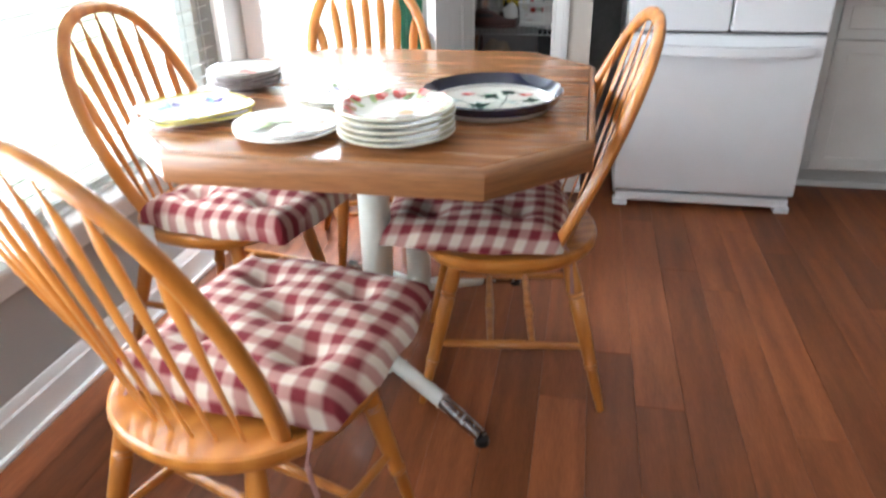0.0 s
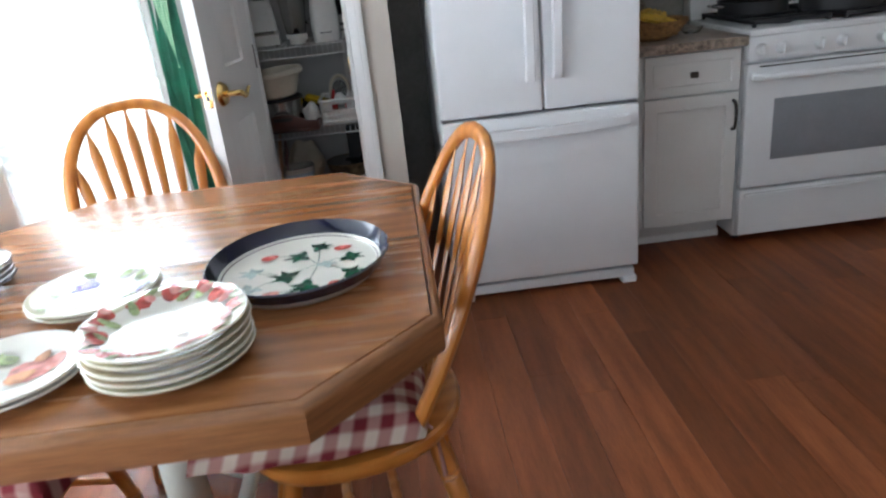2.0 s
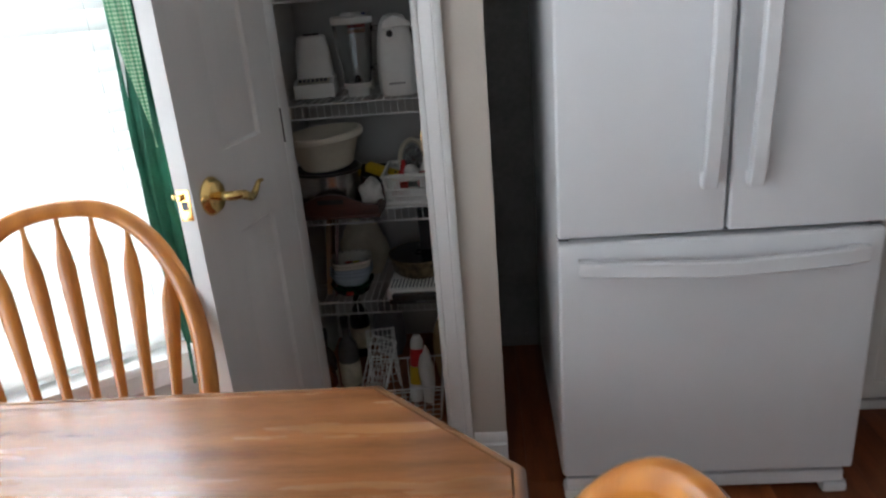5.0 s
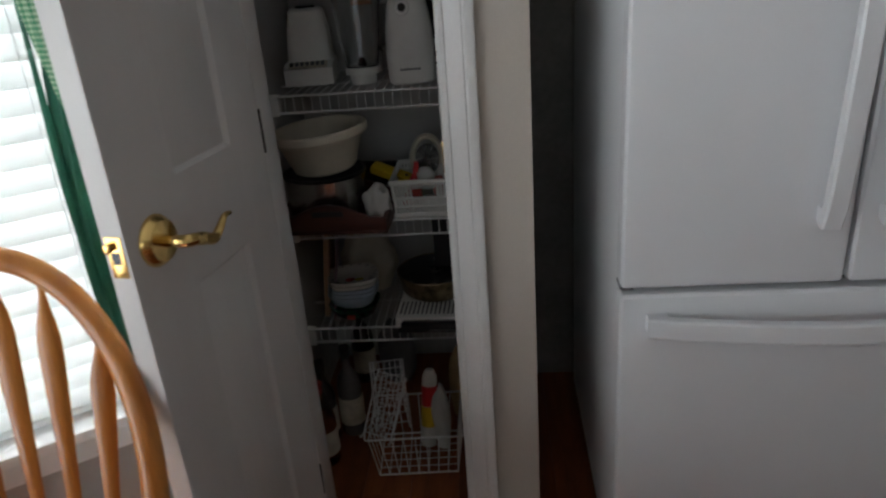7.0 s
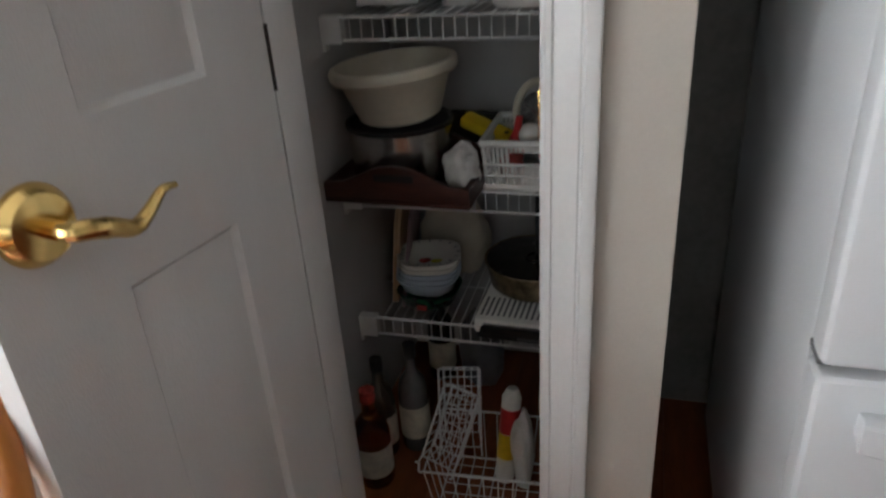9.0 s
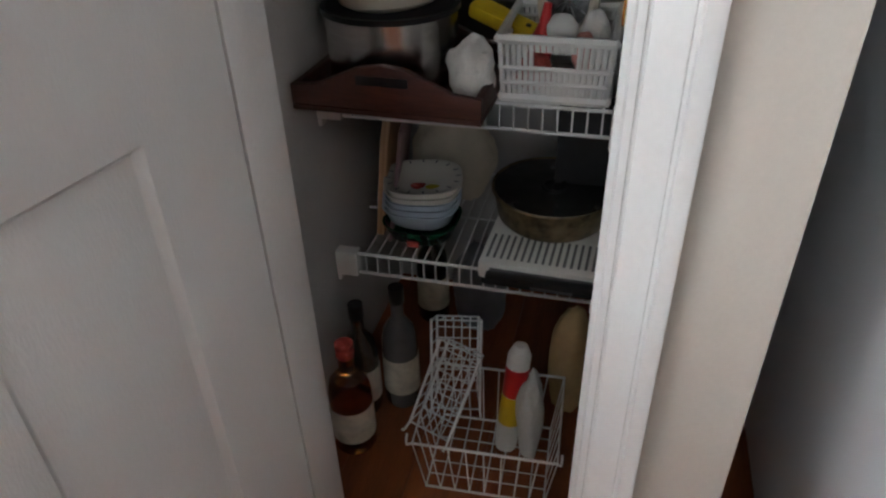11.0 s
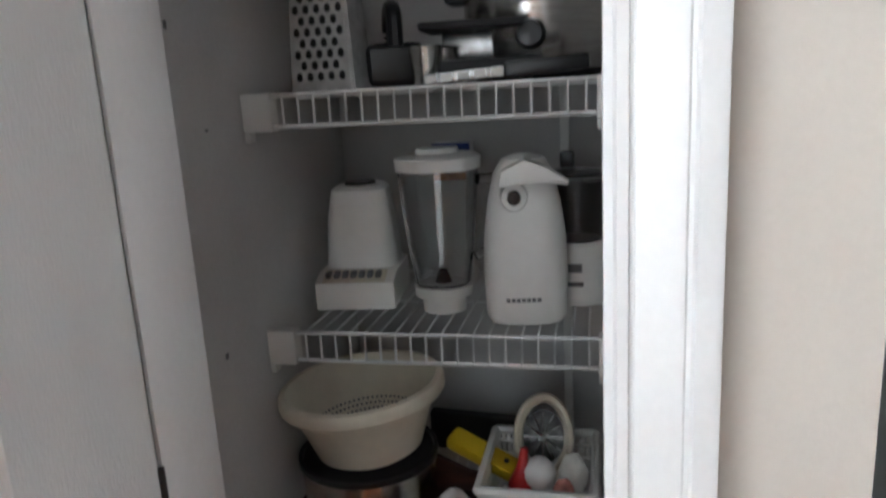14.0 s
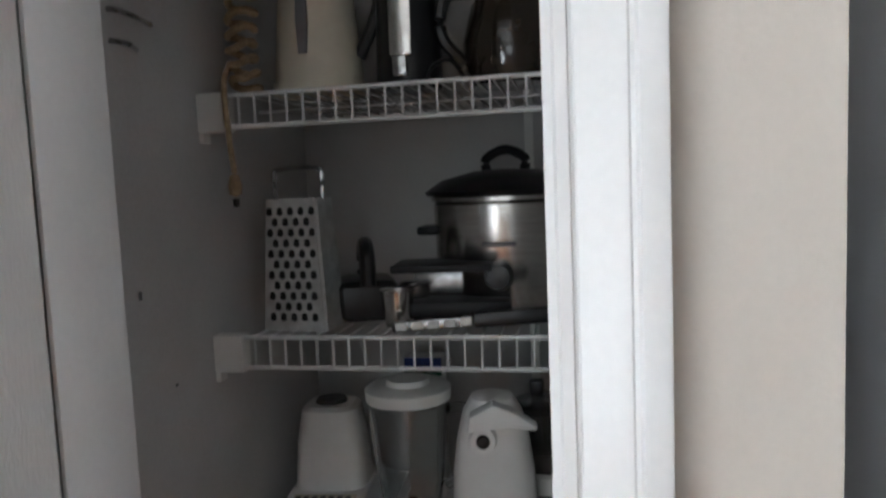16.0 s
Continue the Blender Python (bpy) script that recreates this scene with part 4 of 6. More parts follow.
def banana_basket():
    b = thing("fruit_basket", "wicker bowl holding yellow bananas on the worktop", "basket", Matrix.Translation((1.665, 3.40, 0.8775)))
    part("bowl", L([(0, 0.004), (0.07, 0.0), (0.115, 0.03), (0.14, 0.07), (0.147, 0.076), (0.135, 0.074), (0.108, 0.034), (0.066, 0.008), (0, 0.01)], 32), WICKER, b)
    bm = bmesh.new()
    for k in range(5):
        z = 0.02 + 0.012 * k
        rr = 0.088 + 0.058 * (z / 0.076)
        tube(bm, [(rr * math.cos(2 * math.pi * i / 40), rr * math.sin(2 * math.pi * i / 40), z + 0.002 * (-1) ** i) for i in range(40)], 0.006, 6, closed=True)
    part("woven_rim", bm, WICKER, b)
    for k in range(4):
        pts = smooth_path([(0.10 - 0.03 * k, -0.06 + 0.02 * k, 0.050 + 0.008 * k), (0.06 - 0.03 * k, 0.02, 0.068 + 0.008 * k), (0.09 - 0.02 * k, 0.09, 0.086 + 0.006 * k)], 5)
        n = len(pts)
        solo("banana", T(pts, [0.006 + 0.012 * math.sin(math.pi * min(1, (i + 0.6) / n)) ** 0.6 for i in range(n)], 8), BANANA, "ripe yellow banana in the wicker bowl", "banana", b.matrix_basis, "bananas in the bowl")
    return b


banana_basket()


def pineapple():
    p = thing("pineapple", "dark mottled pineapple with olive leaves beside the fruit bowl", "pineapple", Matrix.Translation((1.695, 3.66, 0.8775)))
    bm = bmesh.new()
    n, rows = 12, 11
    rings = []
    for r in range(rows + 1):
        f = r / rows
        rad = 0.050 * math.sin(math.pi * (0.14 + 0.76 * f)) ** 0.6
        rings.append([bm.verts.new(((rad + 0.006 * ((k + r) % 2)) * math.cos(2 * math.pi * (k + 0.5 * (r % 2)) / n), (rad + 0.006 * ((k + r) % 2)) * math.sin(2 * math.pi * (k + 0.5 * (r % 2)) / n), 0.135 * f)) for k in range(n)])
    for a, b in zip(rings, rings[1:]):
        for k in range(n):
            bm.faces.new((a[k], a[(k + 1) % n], b[(k + 1) % n], b[k]))
    bm.faces.new(rings[0][::-1])
    bm.faces.new(rings[-1])
    part("fruit", bm, mat("mottled_rind", (0.20, 0.17, 0.12), 0.6, var=0.4, scale=70, dark=(0.012, 0.012, 0.010)), p)
    leaf = mat("olive_leaf", (0.13, 0.12, 0.035), 0.5, var=0.4, scale=25)
    for k in range(12):
        a, h = 2.4 * k, 0.11 - 0.004 * k
        c, q = math.cos(a), 0.020 + 0.0045 * k
        pts = smooth_path([(0.008 * c, 0.008 * math.sin(a), 0.130), (q * 0.8 * c, q * 0.8 * math.sin(a), 0.130 + h * 0.6), (q * 1.7 * c, q * 1.7 * math.sin(a), 0.130 + h)], 4)
        m = len(pts)
        part("leaf", T(pts, [0.010 * (1 - i / m) + 0.0012 for i in range(m)], 6, flat=0.25, up=(c, math.sin(a), 0.3)), leaf, p)


pineapple()
dish = thing("glass_dish", "small clear glass dish on the worktop", "dish", Matrix.Translation((1.86, 3.46, 0.8775)))
part("bowl", L([(0, 0.003), (0.03, 0.0), (0.045, 0.02), (0.05, 0.026), (0.046, 0.026), (0.03, 0.006), (0, 0.006)], 24), CLEAR, dish)


# ---- crockery on the table ----
TZ = 0.7625


def plate_shape(r, h, well=0.62, foot=0.5, t=0.006):
    return [(0, 0.002), (r * foot * 0.9, 0.002), (r * foot, 0.0), (r * foot + 0.003, 0.003), (r * 0.80, h * 0.55), (r * 0.99, h - 0.002), (r, h), (r * 0.985, h + 0.002), (r * 0.82, h * 0.62 + t * 0.6), (r * well, t), (0, t)]


def petal(bm, cx, cy, z, a, ln, wd, notch=False):
    """A painted leaf, drawn as a thin proud outline of its own."""
    ca, sa = math.cos(a), math.sin(a)
    n = 10
    out = []
    for i in range(n):
        t = 2 * math.pi * i / n
        u, v = ln * 0.5 * math.cos(t), wd * 0.5 * math.sin(t) * (1 - 0.35 * math.cos(t))
        if notch and i % 2:
            u, v = u * 0.72, v * 0.72
        out.append((cx + ca * u - sa * v, cy + sa * u + ca * v))
    vs = [bm.verts.new((x, y, z(x, y) if callable(z) else z)) for x, y in out]
    c = bm.verts.new((cx, cy, z(cx, cy) if callable(z) else z))
    for i in range(n):
        bm.faces.new((c, vs[i], vs[(i + 1) % n]))


def spray(spec, zf, lift=0.0):
    bm = bmesh.new()
    for k, s in enumerate(spec):
        petal(bm, s[0], s[1], lambda x, y, k=k: (zf(x, y) if callable(zf) else zf) + 0.00012 * k + lift, radians(s[2]), s[3], s[4], len(s) > 5)
    bmesh.ops.recalc_face_normals(bm, faces=bm.faces[:])
    for f in bm.faces:
        if f.normal.z < 0:
            f.normal_flip()
    return bm


def surface(r, h, well=0.62, t=0.006, squash=1.0):
    """Height of the upper face of a plate, a hair above it."""
    pr = [(0, t), (r * well, t), (r * 0.82, h * 0.62 + t * 0.6), (r * 0.985, h + 0.002)]

    def z(x, y):
        d = min(math.hypot(x, y / squash), r * 0.98)
        for (a, za), (b, zb) in zip(pr, pr[1:]):
            if d <= b:
                return za + (zb - za) * (d - a) / (b - a) + 0.0006
        return pr[-1][1] + 0.0006
    return z


def platter():
    r, h, sq = 0.165, 0.036, (0.985, 1.065)
    p = thing("serving_platter", "oval white platter with cobalt rim and painted ivy leaves", "platter", pose(0.403, 1.703, TZ, 0, 0, -6))
    part("dish", L([(0, 0.002), (r * 0.80, 0.0), (r * 0.86, 0.004), (r * 0.975, h * 0.8), (r, h), (r * 0.985, h + 0.002), (r * 0.93, h * 0.5), (r * 0.865, 0.010), (r * 0.82, 0.008), (0, 0.007)], 64, squash=sq), CHINA, p)
    part("rim", L([(r * 0.990, h * 0.90), (r * 1.003, h + 0.0005), (r * 0.985, h + 0.0032), (r * 0.934, h * 0.55 + 0.0014), (r * 0.890, h * 0.40), (r * 0.93, h * 0.45)], 64, squash=sq, loop=True), COBALT, p, "cobalt blue glazed rim")
    part("inner_ring", L([(r * 0.852, 0.0098), (r * 0.858, 0.0106), (r * 0.866, 0.0112), (r * 0.862, 0.0095)], 64, squash=sq, loop=True), CHINA_GREY, p, "thin grey painted line")
    z = 0.0086
    def ivy(bm, cx, cy, turn, size, zl):
        """A five-lobed leaf lying on the glaze."""
        lobes = [(0.30, 0), (0.22, 24), (0.52, 50), (0.27, 82), (0.50, 118), (0.30, 152), (0.14, 180)]
        out = lobes + [(q, -w) for q, w in lobes[-2:0:-1]]
        out[0] = (0.62, 0)
        vs = [bm.verts.new((cx + size * q * math.cos(radians(w + turn)), cy + size * q * math.sin(radians(w + turn)), zl)) for q, w in out]
        mid = bm.verts.new((cx, cy, zl))
        for a, b in zip(vs, vs[1:] + vs[:1]):
            bm.faces.new((mid, a, b))

    def leaves(spec, zl):
        bm = bmesh.new()
        for k, (cx, cy, turn, size) in enumerate(spec):
            ivy(bm, cx, cy, turn, size, zl + 0.0001 * k)
        return bm
    tagged(part("ivy_print", leaves([(-0.012, 0.052, 200, .058), (0.017, 0.094, 20, .052), (0.085, 0.036, -15, .052), (-0.018, -0.037, 170, .062), (0.097, -0.036, 20, .056), (0.026, -0.084, 215, .066)], z), P_GREEN, p), "painted green ivy leaves", kind="stuff")
    tagged(part("pale_ivy_print", leaves([(-0.086, -0.011, 160, .052), (-0.074, -0.082, 235, .055), (0.045, 0.005, 60, .040)], z + 0.0007), P_SAGE, p), "pale grey-green ivy leaves", kind="stuff")
    tagged(part("bud_print", spray([(-0.070, 0.056, 30, .034, .026), (0.065, 0.080, 20, .036, .024), (0.080, -0.083, -20, .034, .024)], z + 0.0012), P_RED, p), "painted red buds", kind="stuff")
    tagged(part("pale_bud_print", spray([(-0.029, -0.110, 40, .034, .027)], z + 0.0016), P_PINK, p), "pale pink bud", kind="stuff")
    bm = bmesh.new()
    for a, b in (((-0.012, 0.052), (-0.070, 0.056)), ((0.03, 0.01), (-0.012, 0.052)), ((0.03, 0.01), (0.017, 0.094)), ((0.017, 0.094), (0.065, 0.080)), ((0.03, 0.01), (0.085, 0.036)), ((0.03, 0.01), (0.097, -0.036)), ((0.097, -0.036), (0.080, -0.083)), ((0.03, 0.01), (0.026, -0.084)), ((0.03, 0.01), (-0.018, -0.037)), ((-0.018, -0.037), (-0.086, -0.011)), ((0.026, -0.084), (-0.029, -0.110)), ((-0.018, -0.037), (-0.074, -0.082))):
        tube(bm, [(a[0], a[1], z), ((a[0] + b[0]) / 2, (a[1] + b[1]) / 2 + 0.006, z), (b[0], b[1], z)], 0.0009, 4, flat=0.4)
    tagged(part("vine_print", bm, P_GREEN, p), kind="stuff")


platter()


def stacked_plates(name, label, x, y, r, n, h, step, yaw, decor, body=CHINA, lower=None, rimmed=None, squash=1.0, power=2.0, well=0.62, band=None):
    """n plates of a kind, each a thing of its own, the top one painted."""
    for i in range(n):
        p = thing(name, label, "plate", pose(x + 0.002 * math.sin(3 * i), y + 0.002 * math.cos(2 * i), TZ + i * step, 0, 0, yaw + 17 * i), group=name + "s in the stack")
        part("plate_body", L(plate_shape(r, h, well), 48, squash=(1, squash), power=power), body if i == n - 1 or not lower else lower, p)
        if rimmed:
            part("rim", L([(r * 0.972, h - 0.003), (r * 1.004, h + 0.0003), (r * 0.975, h + 0.0034), (r * 0.93, h * 0.82 + 0.004)], 48, squash=(1, squash), power=power, loop=True), rimmed, p, "coloured glazed rim")
        zf = surface(r, h, well, squash=squash)
        if band:
            part("cream_border", L([(r * 0.80, zf(r * 0.80, 0) - 0.0002), (r * 0.965, zf(r * 0.965, 0) - 0.0001), (r * 0.99, h + 0.0012), (r * 1.003, h + 0.0002), (r * 0.985, h - 0.0022), (r * 0.83, h * 0.58 - 0.0012), (r * 0.82, h * 0.6)], 48, loop=True), band, p, "cream glazed border")
        if i == n - 1:
            for k, (nm, mt, spec) in enumerate(decor):
                tagged(part(nm, spray(spec, zf, 0.0014 * k), mt, p), kind="stuff")
        else:
            bm = bmesh.new()
            for k in range(22):
                a = 2 * math.pi * k / 22 + i
                rr = r * 0.93
                ca, sa = math.cos(a), math.sin(a)
                v = [bm.verts.new((ca * q - sa * w, sa * q + ca * w, z)) for q, w, z in ((r * 0.84, -0.006, h * 0.60 - 0.0015), (r * 0.965, -0.009, h * 0.9 - 0.0022), (r * 0.965, 0.009, h * 0.9 - 0.0022), (r * 0.84, 0.006, h * 0.60 - 0.0015))]
                bm.faces.new(v)
            part("painted_border", bm, (P_PINK, P_LIME, P_RED)[i % 3] if lower is None else CHINA_GREY, p)


rndp = random.Random(4)


def ring_of(r0, r1, n, ln, wd, a0=0, a1=360, notch=False):
    out = []
    for k in range(n):
        a = radians(a0 + (a1 - a0) * (k + rndp.uniform(-0.3, 0.3)) / n)
        q = rndp.uniform(r0, r1)
        s = rndp.uniform(0.8, 1.25)
        out.append((q * math.cos(a), q * math.sin(a), math.degrees(a) + rndp.uniform(-60, 60), ln * s, wd * s) + ((1,) if notch else ()))
    return out


stacked_plates("dinner_plate", "floral china dinner plate stacked with others on the table", 0.248, 1.432, 0.118, 5, 0.020, 0.0125, 20,
               [("red_print", P_RED, ring_of(0.088, 0.106, 22, 0.027, 0.020, 0, 360)), ("leaf_print", P_LIME, ring_of(0.082, 0.106, 13, 0.030, 0.012, 0, 360)),
                ("bud_print", P_PINK, ring_of(0.090, 0.106, 12, 0.020, 0.015, 0, 360)), ("flower_print", P_ORANGE, [(-0.02, -0.03, 20, .034, .03), (-0.03, -0.022, 80, .02, .016)])], CHINA, band=CHINA_CREAM)
stacked_plates("salad_plate", "white china plate painted with a pear and leaves", 0.018, 1.425, 0.108, 2, 0.017, 0.010, 0,
               [("fruit_print", P_PINK, [(0.035, -0.005, 10, .07, .062), (0.062, 0.01, 60, .04, .036)]), ("blush_print", P_ORANGE, [(0.02, -0.02, 30, .045, .03), (0.045, 0.03, 70, .035, .02)]),
                ("leaf_print", P_LIME, ring_of(0.03, 0.085, 9, 0.042, 0.022, 100, 215))])
stacked_plates("square_plate", "yellow-edged square plate with blue and violet flowers", -0.232, 1.515, 0.112, 2, 0.018, 0.010, 38,
               [("blue_print", P_BLUE, ring_of(0.03, 0.085, 9, 0.045, 0.030)), ("violet_print", P_VIOLET, ring_of(0.06, 0.09, 4, 0.026, 0.018, 20, 120))], CHINA, None, YELLOWGL, 1.0, 4.0, 0.7)
stacked_plates("stoneware_plate", "grey rimmed stoneware plate in a small stack", -0.255, 1.815, 0.095, 4, 0.016, 0.010, 0,
               [("flower_print", P_PINK, ring_of(0.0, 0.03, 4, 0.03, 0.02))], CHINA, CHINA_GREY, CHINA_GREY, 1.0, 2.0, 0.6)
stacked_plates("violet_plate", "cream plate painted with violet grapes and leaves", 0.045, 1.688, 0.112, 2, 0.016, 0.010, 0,
               [("grape_print", P_VIOLET, [(-0.035 + 0.011 * (k % 4) + 0.005 * (k // 4 % 2), 0.028 + 0.011 * (k // 4), 40 * k, .0145, .0135) for k in range(15)] + ring_of(0.078, 0.094, 4, 0.026, 0.016, 290, 350)), ("leaf_print", P_LIME, ring_of(0.060, 0.094, 15, 0.034, 0.018, 0, 360, True))], band=CHINA_CREAM)


# ---- curtain ----
def curtain():
    c = thing("curtain", "narrow green curtain gathered beside the bay window", "curtain")
    top, bot = Vector((-0.066, 2.955, 2.2)), Vector((-0.070, 2.93, 0.56))
    part("rod_hook", T([top + Vector((0, 0.25, 0)), top], 0.005, 8), BRASS, c)

    def gathered(a, b, w0, w1, ph, folds, n=40, seg=40):
        bm = bmesh.new()
        rings = []
        for i in range(n + 1):
            t = i / n
            p = a.lerp(b, t) + Vector((0.010 * math.sin(5 * t + ph), 0.008 * math.cos(4 * t + ph), 0))
            w = w0 + (w1 - w0) * t + 0.010 * math.sin(9 * t + ph)
            ring = []
            for k in range(seg):
                q = 2 * math.pi * k / seg
                r = 1 + 0.42 * math.sin(folds * q + 3 * t + ph)
                ring.append(bm.verts.new(p + Vector((w * r * math.cos(q), 0.45 * w * r * math.sin(q), 0))))
            rings.append(ring)
        for r0, r1 in zip(rings, rings[1:]):
            for k in range(seg):
                bm.faces.new((r0[k], r0[(k + 1) % seg], r1[(k + 1) % seg], r1[k]))
        bm.faces.new(rings[0][::-1])
        bm.faces.new(rings[-1])
        return bm
    part("drape", gathered(top, bot, 0.036, 0.024, 0.4, 7), CURTAIN, c)
    bm = gathered(top + Vector((-0.014, -0.034, 0)), Vector((-0.066, 2.902, 1.02)), 0.026, 0.006, 1.3, 5)
    uvl = bm.loops.layers.uv.new("cloth")
    for f in bm.faces:
        for lp in f.loops:
            lp[uvl].uv = (lp.vert.co.x, lp.vert.co.z)
    part("checked_panel", bm, CURTAIN_CHECK, c, "pale green checked panel")
    tie = smooth_path([(-0.113, 2.925, 1.35), (-0.115, 2.915, 1.02), (-0.098, 2.895, 0.85), (-0.085, 2.89, 0.66), (-0.092, 2.89, 0.47)], 6)
    part("tie_strap", T(tie, 0.007, 6, flat=0.4), CURTAIN, c)


curtain()

# ---- pantry shelves ----
SHELVES = [0.320, 0.640, 0.980, 1.320, 1.650]
FY, BY = 3.625, 3.995
SX0, SX1 = -0.018, 0.476


def wire_shelf(z):
    s = thing("wire_shelf", "white coated wire shelf with front lip", "shelf", Matrix.Translation((0, 0, z)), group="pantry shelves")
    part("top_rod", T([(SX0 + 0.004, FY, 0), (SX1 - 0.004, FY, 0)], 0.0032, 8), WIRE, s)
    part("lower_rod", T([(SX0 + 0.004, FY, -0.042), (SX1 - 0.004, FY, -0.042)], 0.0032, 8), WIRE, s)
    part("back_rod", T([(SX0 + 0.004, BY - 0.01, 0), (SX1 - 0.004, BY - 0.01, 0)], 0.0030, 8), WIRE, s)
    part("middle_rod", T([(SX0 + 0.004, 3.80, -0.0045), (SX1 - 0.004, 3.80, -0.0045)], 0.0026, 8), WIRE, s)
    me = mesh("lip_wire", T([(0, 0, 0.001), (0, 0, -0.041)], 0.0017, 6), WIRE)
    me2 = mesh("deck_wire", T([(0, 0, 0), (0, BY - FY - 0.012, 0)], 0.0016, 6), WIRE)
    x = SX0 + 0.058
    while x < SX1 - 0.02:
        shared("lip_wire", me, s, Matrix.Translation((x, FY - 0.003, 0)))
        shared("deck_wire", me2, s, Matrix.Translation((x, FY, 0.0018)))
        x += 0.0225
    for xa, xb in ((SX0 - 0.0015, SX0 + 0.042), (SX1 - 0.018, SX1 + 0.0015)):
        bm = bmesh.new()
        box(bm, (xa, FY - 0.009, -0.048), (xb, FY + 0.016, 0.0045), 0.003)
        b = part("end_bracket", bm, WHITEPL, s, "white plastic end bracket")
        part("bracket_tab", B((xa, FY - 0.007, -0.062), (xa + 0.008, FY + 0.012, -0.0485), 0.002), WHITEPL, b)
    return s


for z_ in SHELVES:
    wire_shelf(z_)
structure("trim_rail", B((0.392, 3.984, 0.3), (0.408, 3.9995, 2.2), 0.002), WHITEPL, "white vertical shelf rail on the pantry wall")
DZ = 0.0036  # deck top above a shelf's height
Z1, Z2, Z3, Z4, Z5 = (z + DZ for z in SHELVES)


# -- shelf with the grater and slow cooker --
def box_grater():
    g = thing("box_grater", "stainless steel box grater with wire handle", "grater", pose(0.091, 3.685, Z4, 0, 0, -6) @ Matrix.Diagonal((1.1, 1, 1, 1)))
    w0, w1, d0, d1, h = 0.045, 0.036, 0.034, 0.027, 0.185
    bm = bmesh.new()
    lo = [bm.verts.new((x * w0, y * d0, 0)) for x, y in ((-1, -1), (1, -1), (1, 1), (-1, 1))]
    hi = [bm.verts.new((x * w1, y * d1, h)) for x, y in ((-1, -1), (1, -1), (1, 1), (-1, 1))]
    for i in range(4):
        bm.faces.new((lo[i], lo[(i + 1) % 4], hi[(i + 1) % 4], hi[i]))
    bm.faces.new(hi)
    bmesh.ops.recalc_face_normals(bm, faces=bm.faces[:])
    bmesh.ops.bevel(bm, geom=[e for e in bm.edges if abs(e.verts[0].co.z - e.verts[1].co.z) > 0.1], offset=0.004, segments=3, affect="EDGES")
    part("body", bm, mat("dull_grater_steel", (0.60, 0.60, 0.59), 0.5, 0.55, var=0.12, scale=30), g)
    # No holes are cut: black studs paint in their shade, teeth included.
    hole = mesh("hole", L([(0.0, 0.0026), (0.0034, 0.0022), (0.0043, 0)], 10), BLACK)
    lip = mesh("shaded_tooth", L([(0.0, 0.0016), (0.0026, 0.0012), (0.0040, 0)], 10), BLACK)
    for r in range(11):
        z = 0.018 + r * 0.0148
        wz = w0 + (w1 - w0) * z / h
        y = -(d0 + (d1 - d0) * z / h) - 0.0002
        cols = 4 if r % 2 else 5
        for c in range(cols):
            x = (c - (cols - 1) / 2) * 0.0148
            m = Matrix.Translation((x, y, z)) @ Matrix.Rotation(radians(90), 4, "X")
            shared("shaded_tooth", lip, g, m @ Matrix.Translation((0, 0.0035, 0)))
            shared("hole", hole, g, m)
    part("handle", T(smooth_path([(-0.033, 0, h - 0.01), (-0.034, 0, h + 0.03), (-0.026, 0, h + 0.042), (0.026, 0, h + 0.042), (0.034, 0, h + 0.03), (0.033, 0, h - 0.01)], 5), 0.0034, 8), CHROME, g, "bent wire handle")


box_grater()


def slow_cooker():
    s = thing("slow_cooker", "stainless slow cooker with black lid and handles", "slow cooker", Matrix.Translation((0.372, 3.835, Z4)))
    sq = (1.0, 0.9)
    part("base", L([(0, 0.0), (0.098, 0.0), (0.105, 0.012), (0, 0.012)], 40, squash=sq), BLACK, s)
    part("shell", L([(0.105, 0.0125), (0.111, 0.02), (0.114, 0.165), (0.110, 0.168)], 40, squash=sq, loop=False), STEEL, s, "brushed stainless shell")
    part("rim", L([(0.1105, 0.1685), (0.118, 0.170), (0.118, 0.176), (0.110, 0.178)], 40, squash=sq), STEEL, s)
    l = part("lid", L([(0.124, 0.1785), (0.128, 0.184), (0.10, 0.202), (0.05, 0.214), (0, 0.217)], 40, squash=sq), BLACK, s, "glossy black lid")
    part("lid_handle", T(smooth_path([(-0.028, 0, 0.210), (-0.030, 0, 0.232), (0, 0, 0.246), (0.030, 0, 0.232), (0.028, 0, 0.210)], 5), 0.0075, 8), BLACK, l)
    for x in (-1, 1):
        part("side_handle", B((x * 0.118 - 0.022, -0.03, 0.118), (x * 0.118 + 0.022, 0.03, 0.132), 0.006), BLACK, s)
    part("dial", L([(0, 0.022), (0.017, 0.02), (0.022, 0)], 18), BLACK, s, "black control dial", Matrix.Translation((-0.004, -0.100, 0.062)) @ Matrix.Rotation(radians(90), 4, "X"))
    part("name_bar", B((-0.028, -0.1046, 0.104), (0.022, -0.1025, 0.110)), SEAL, s)


slow_cooker()


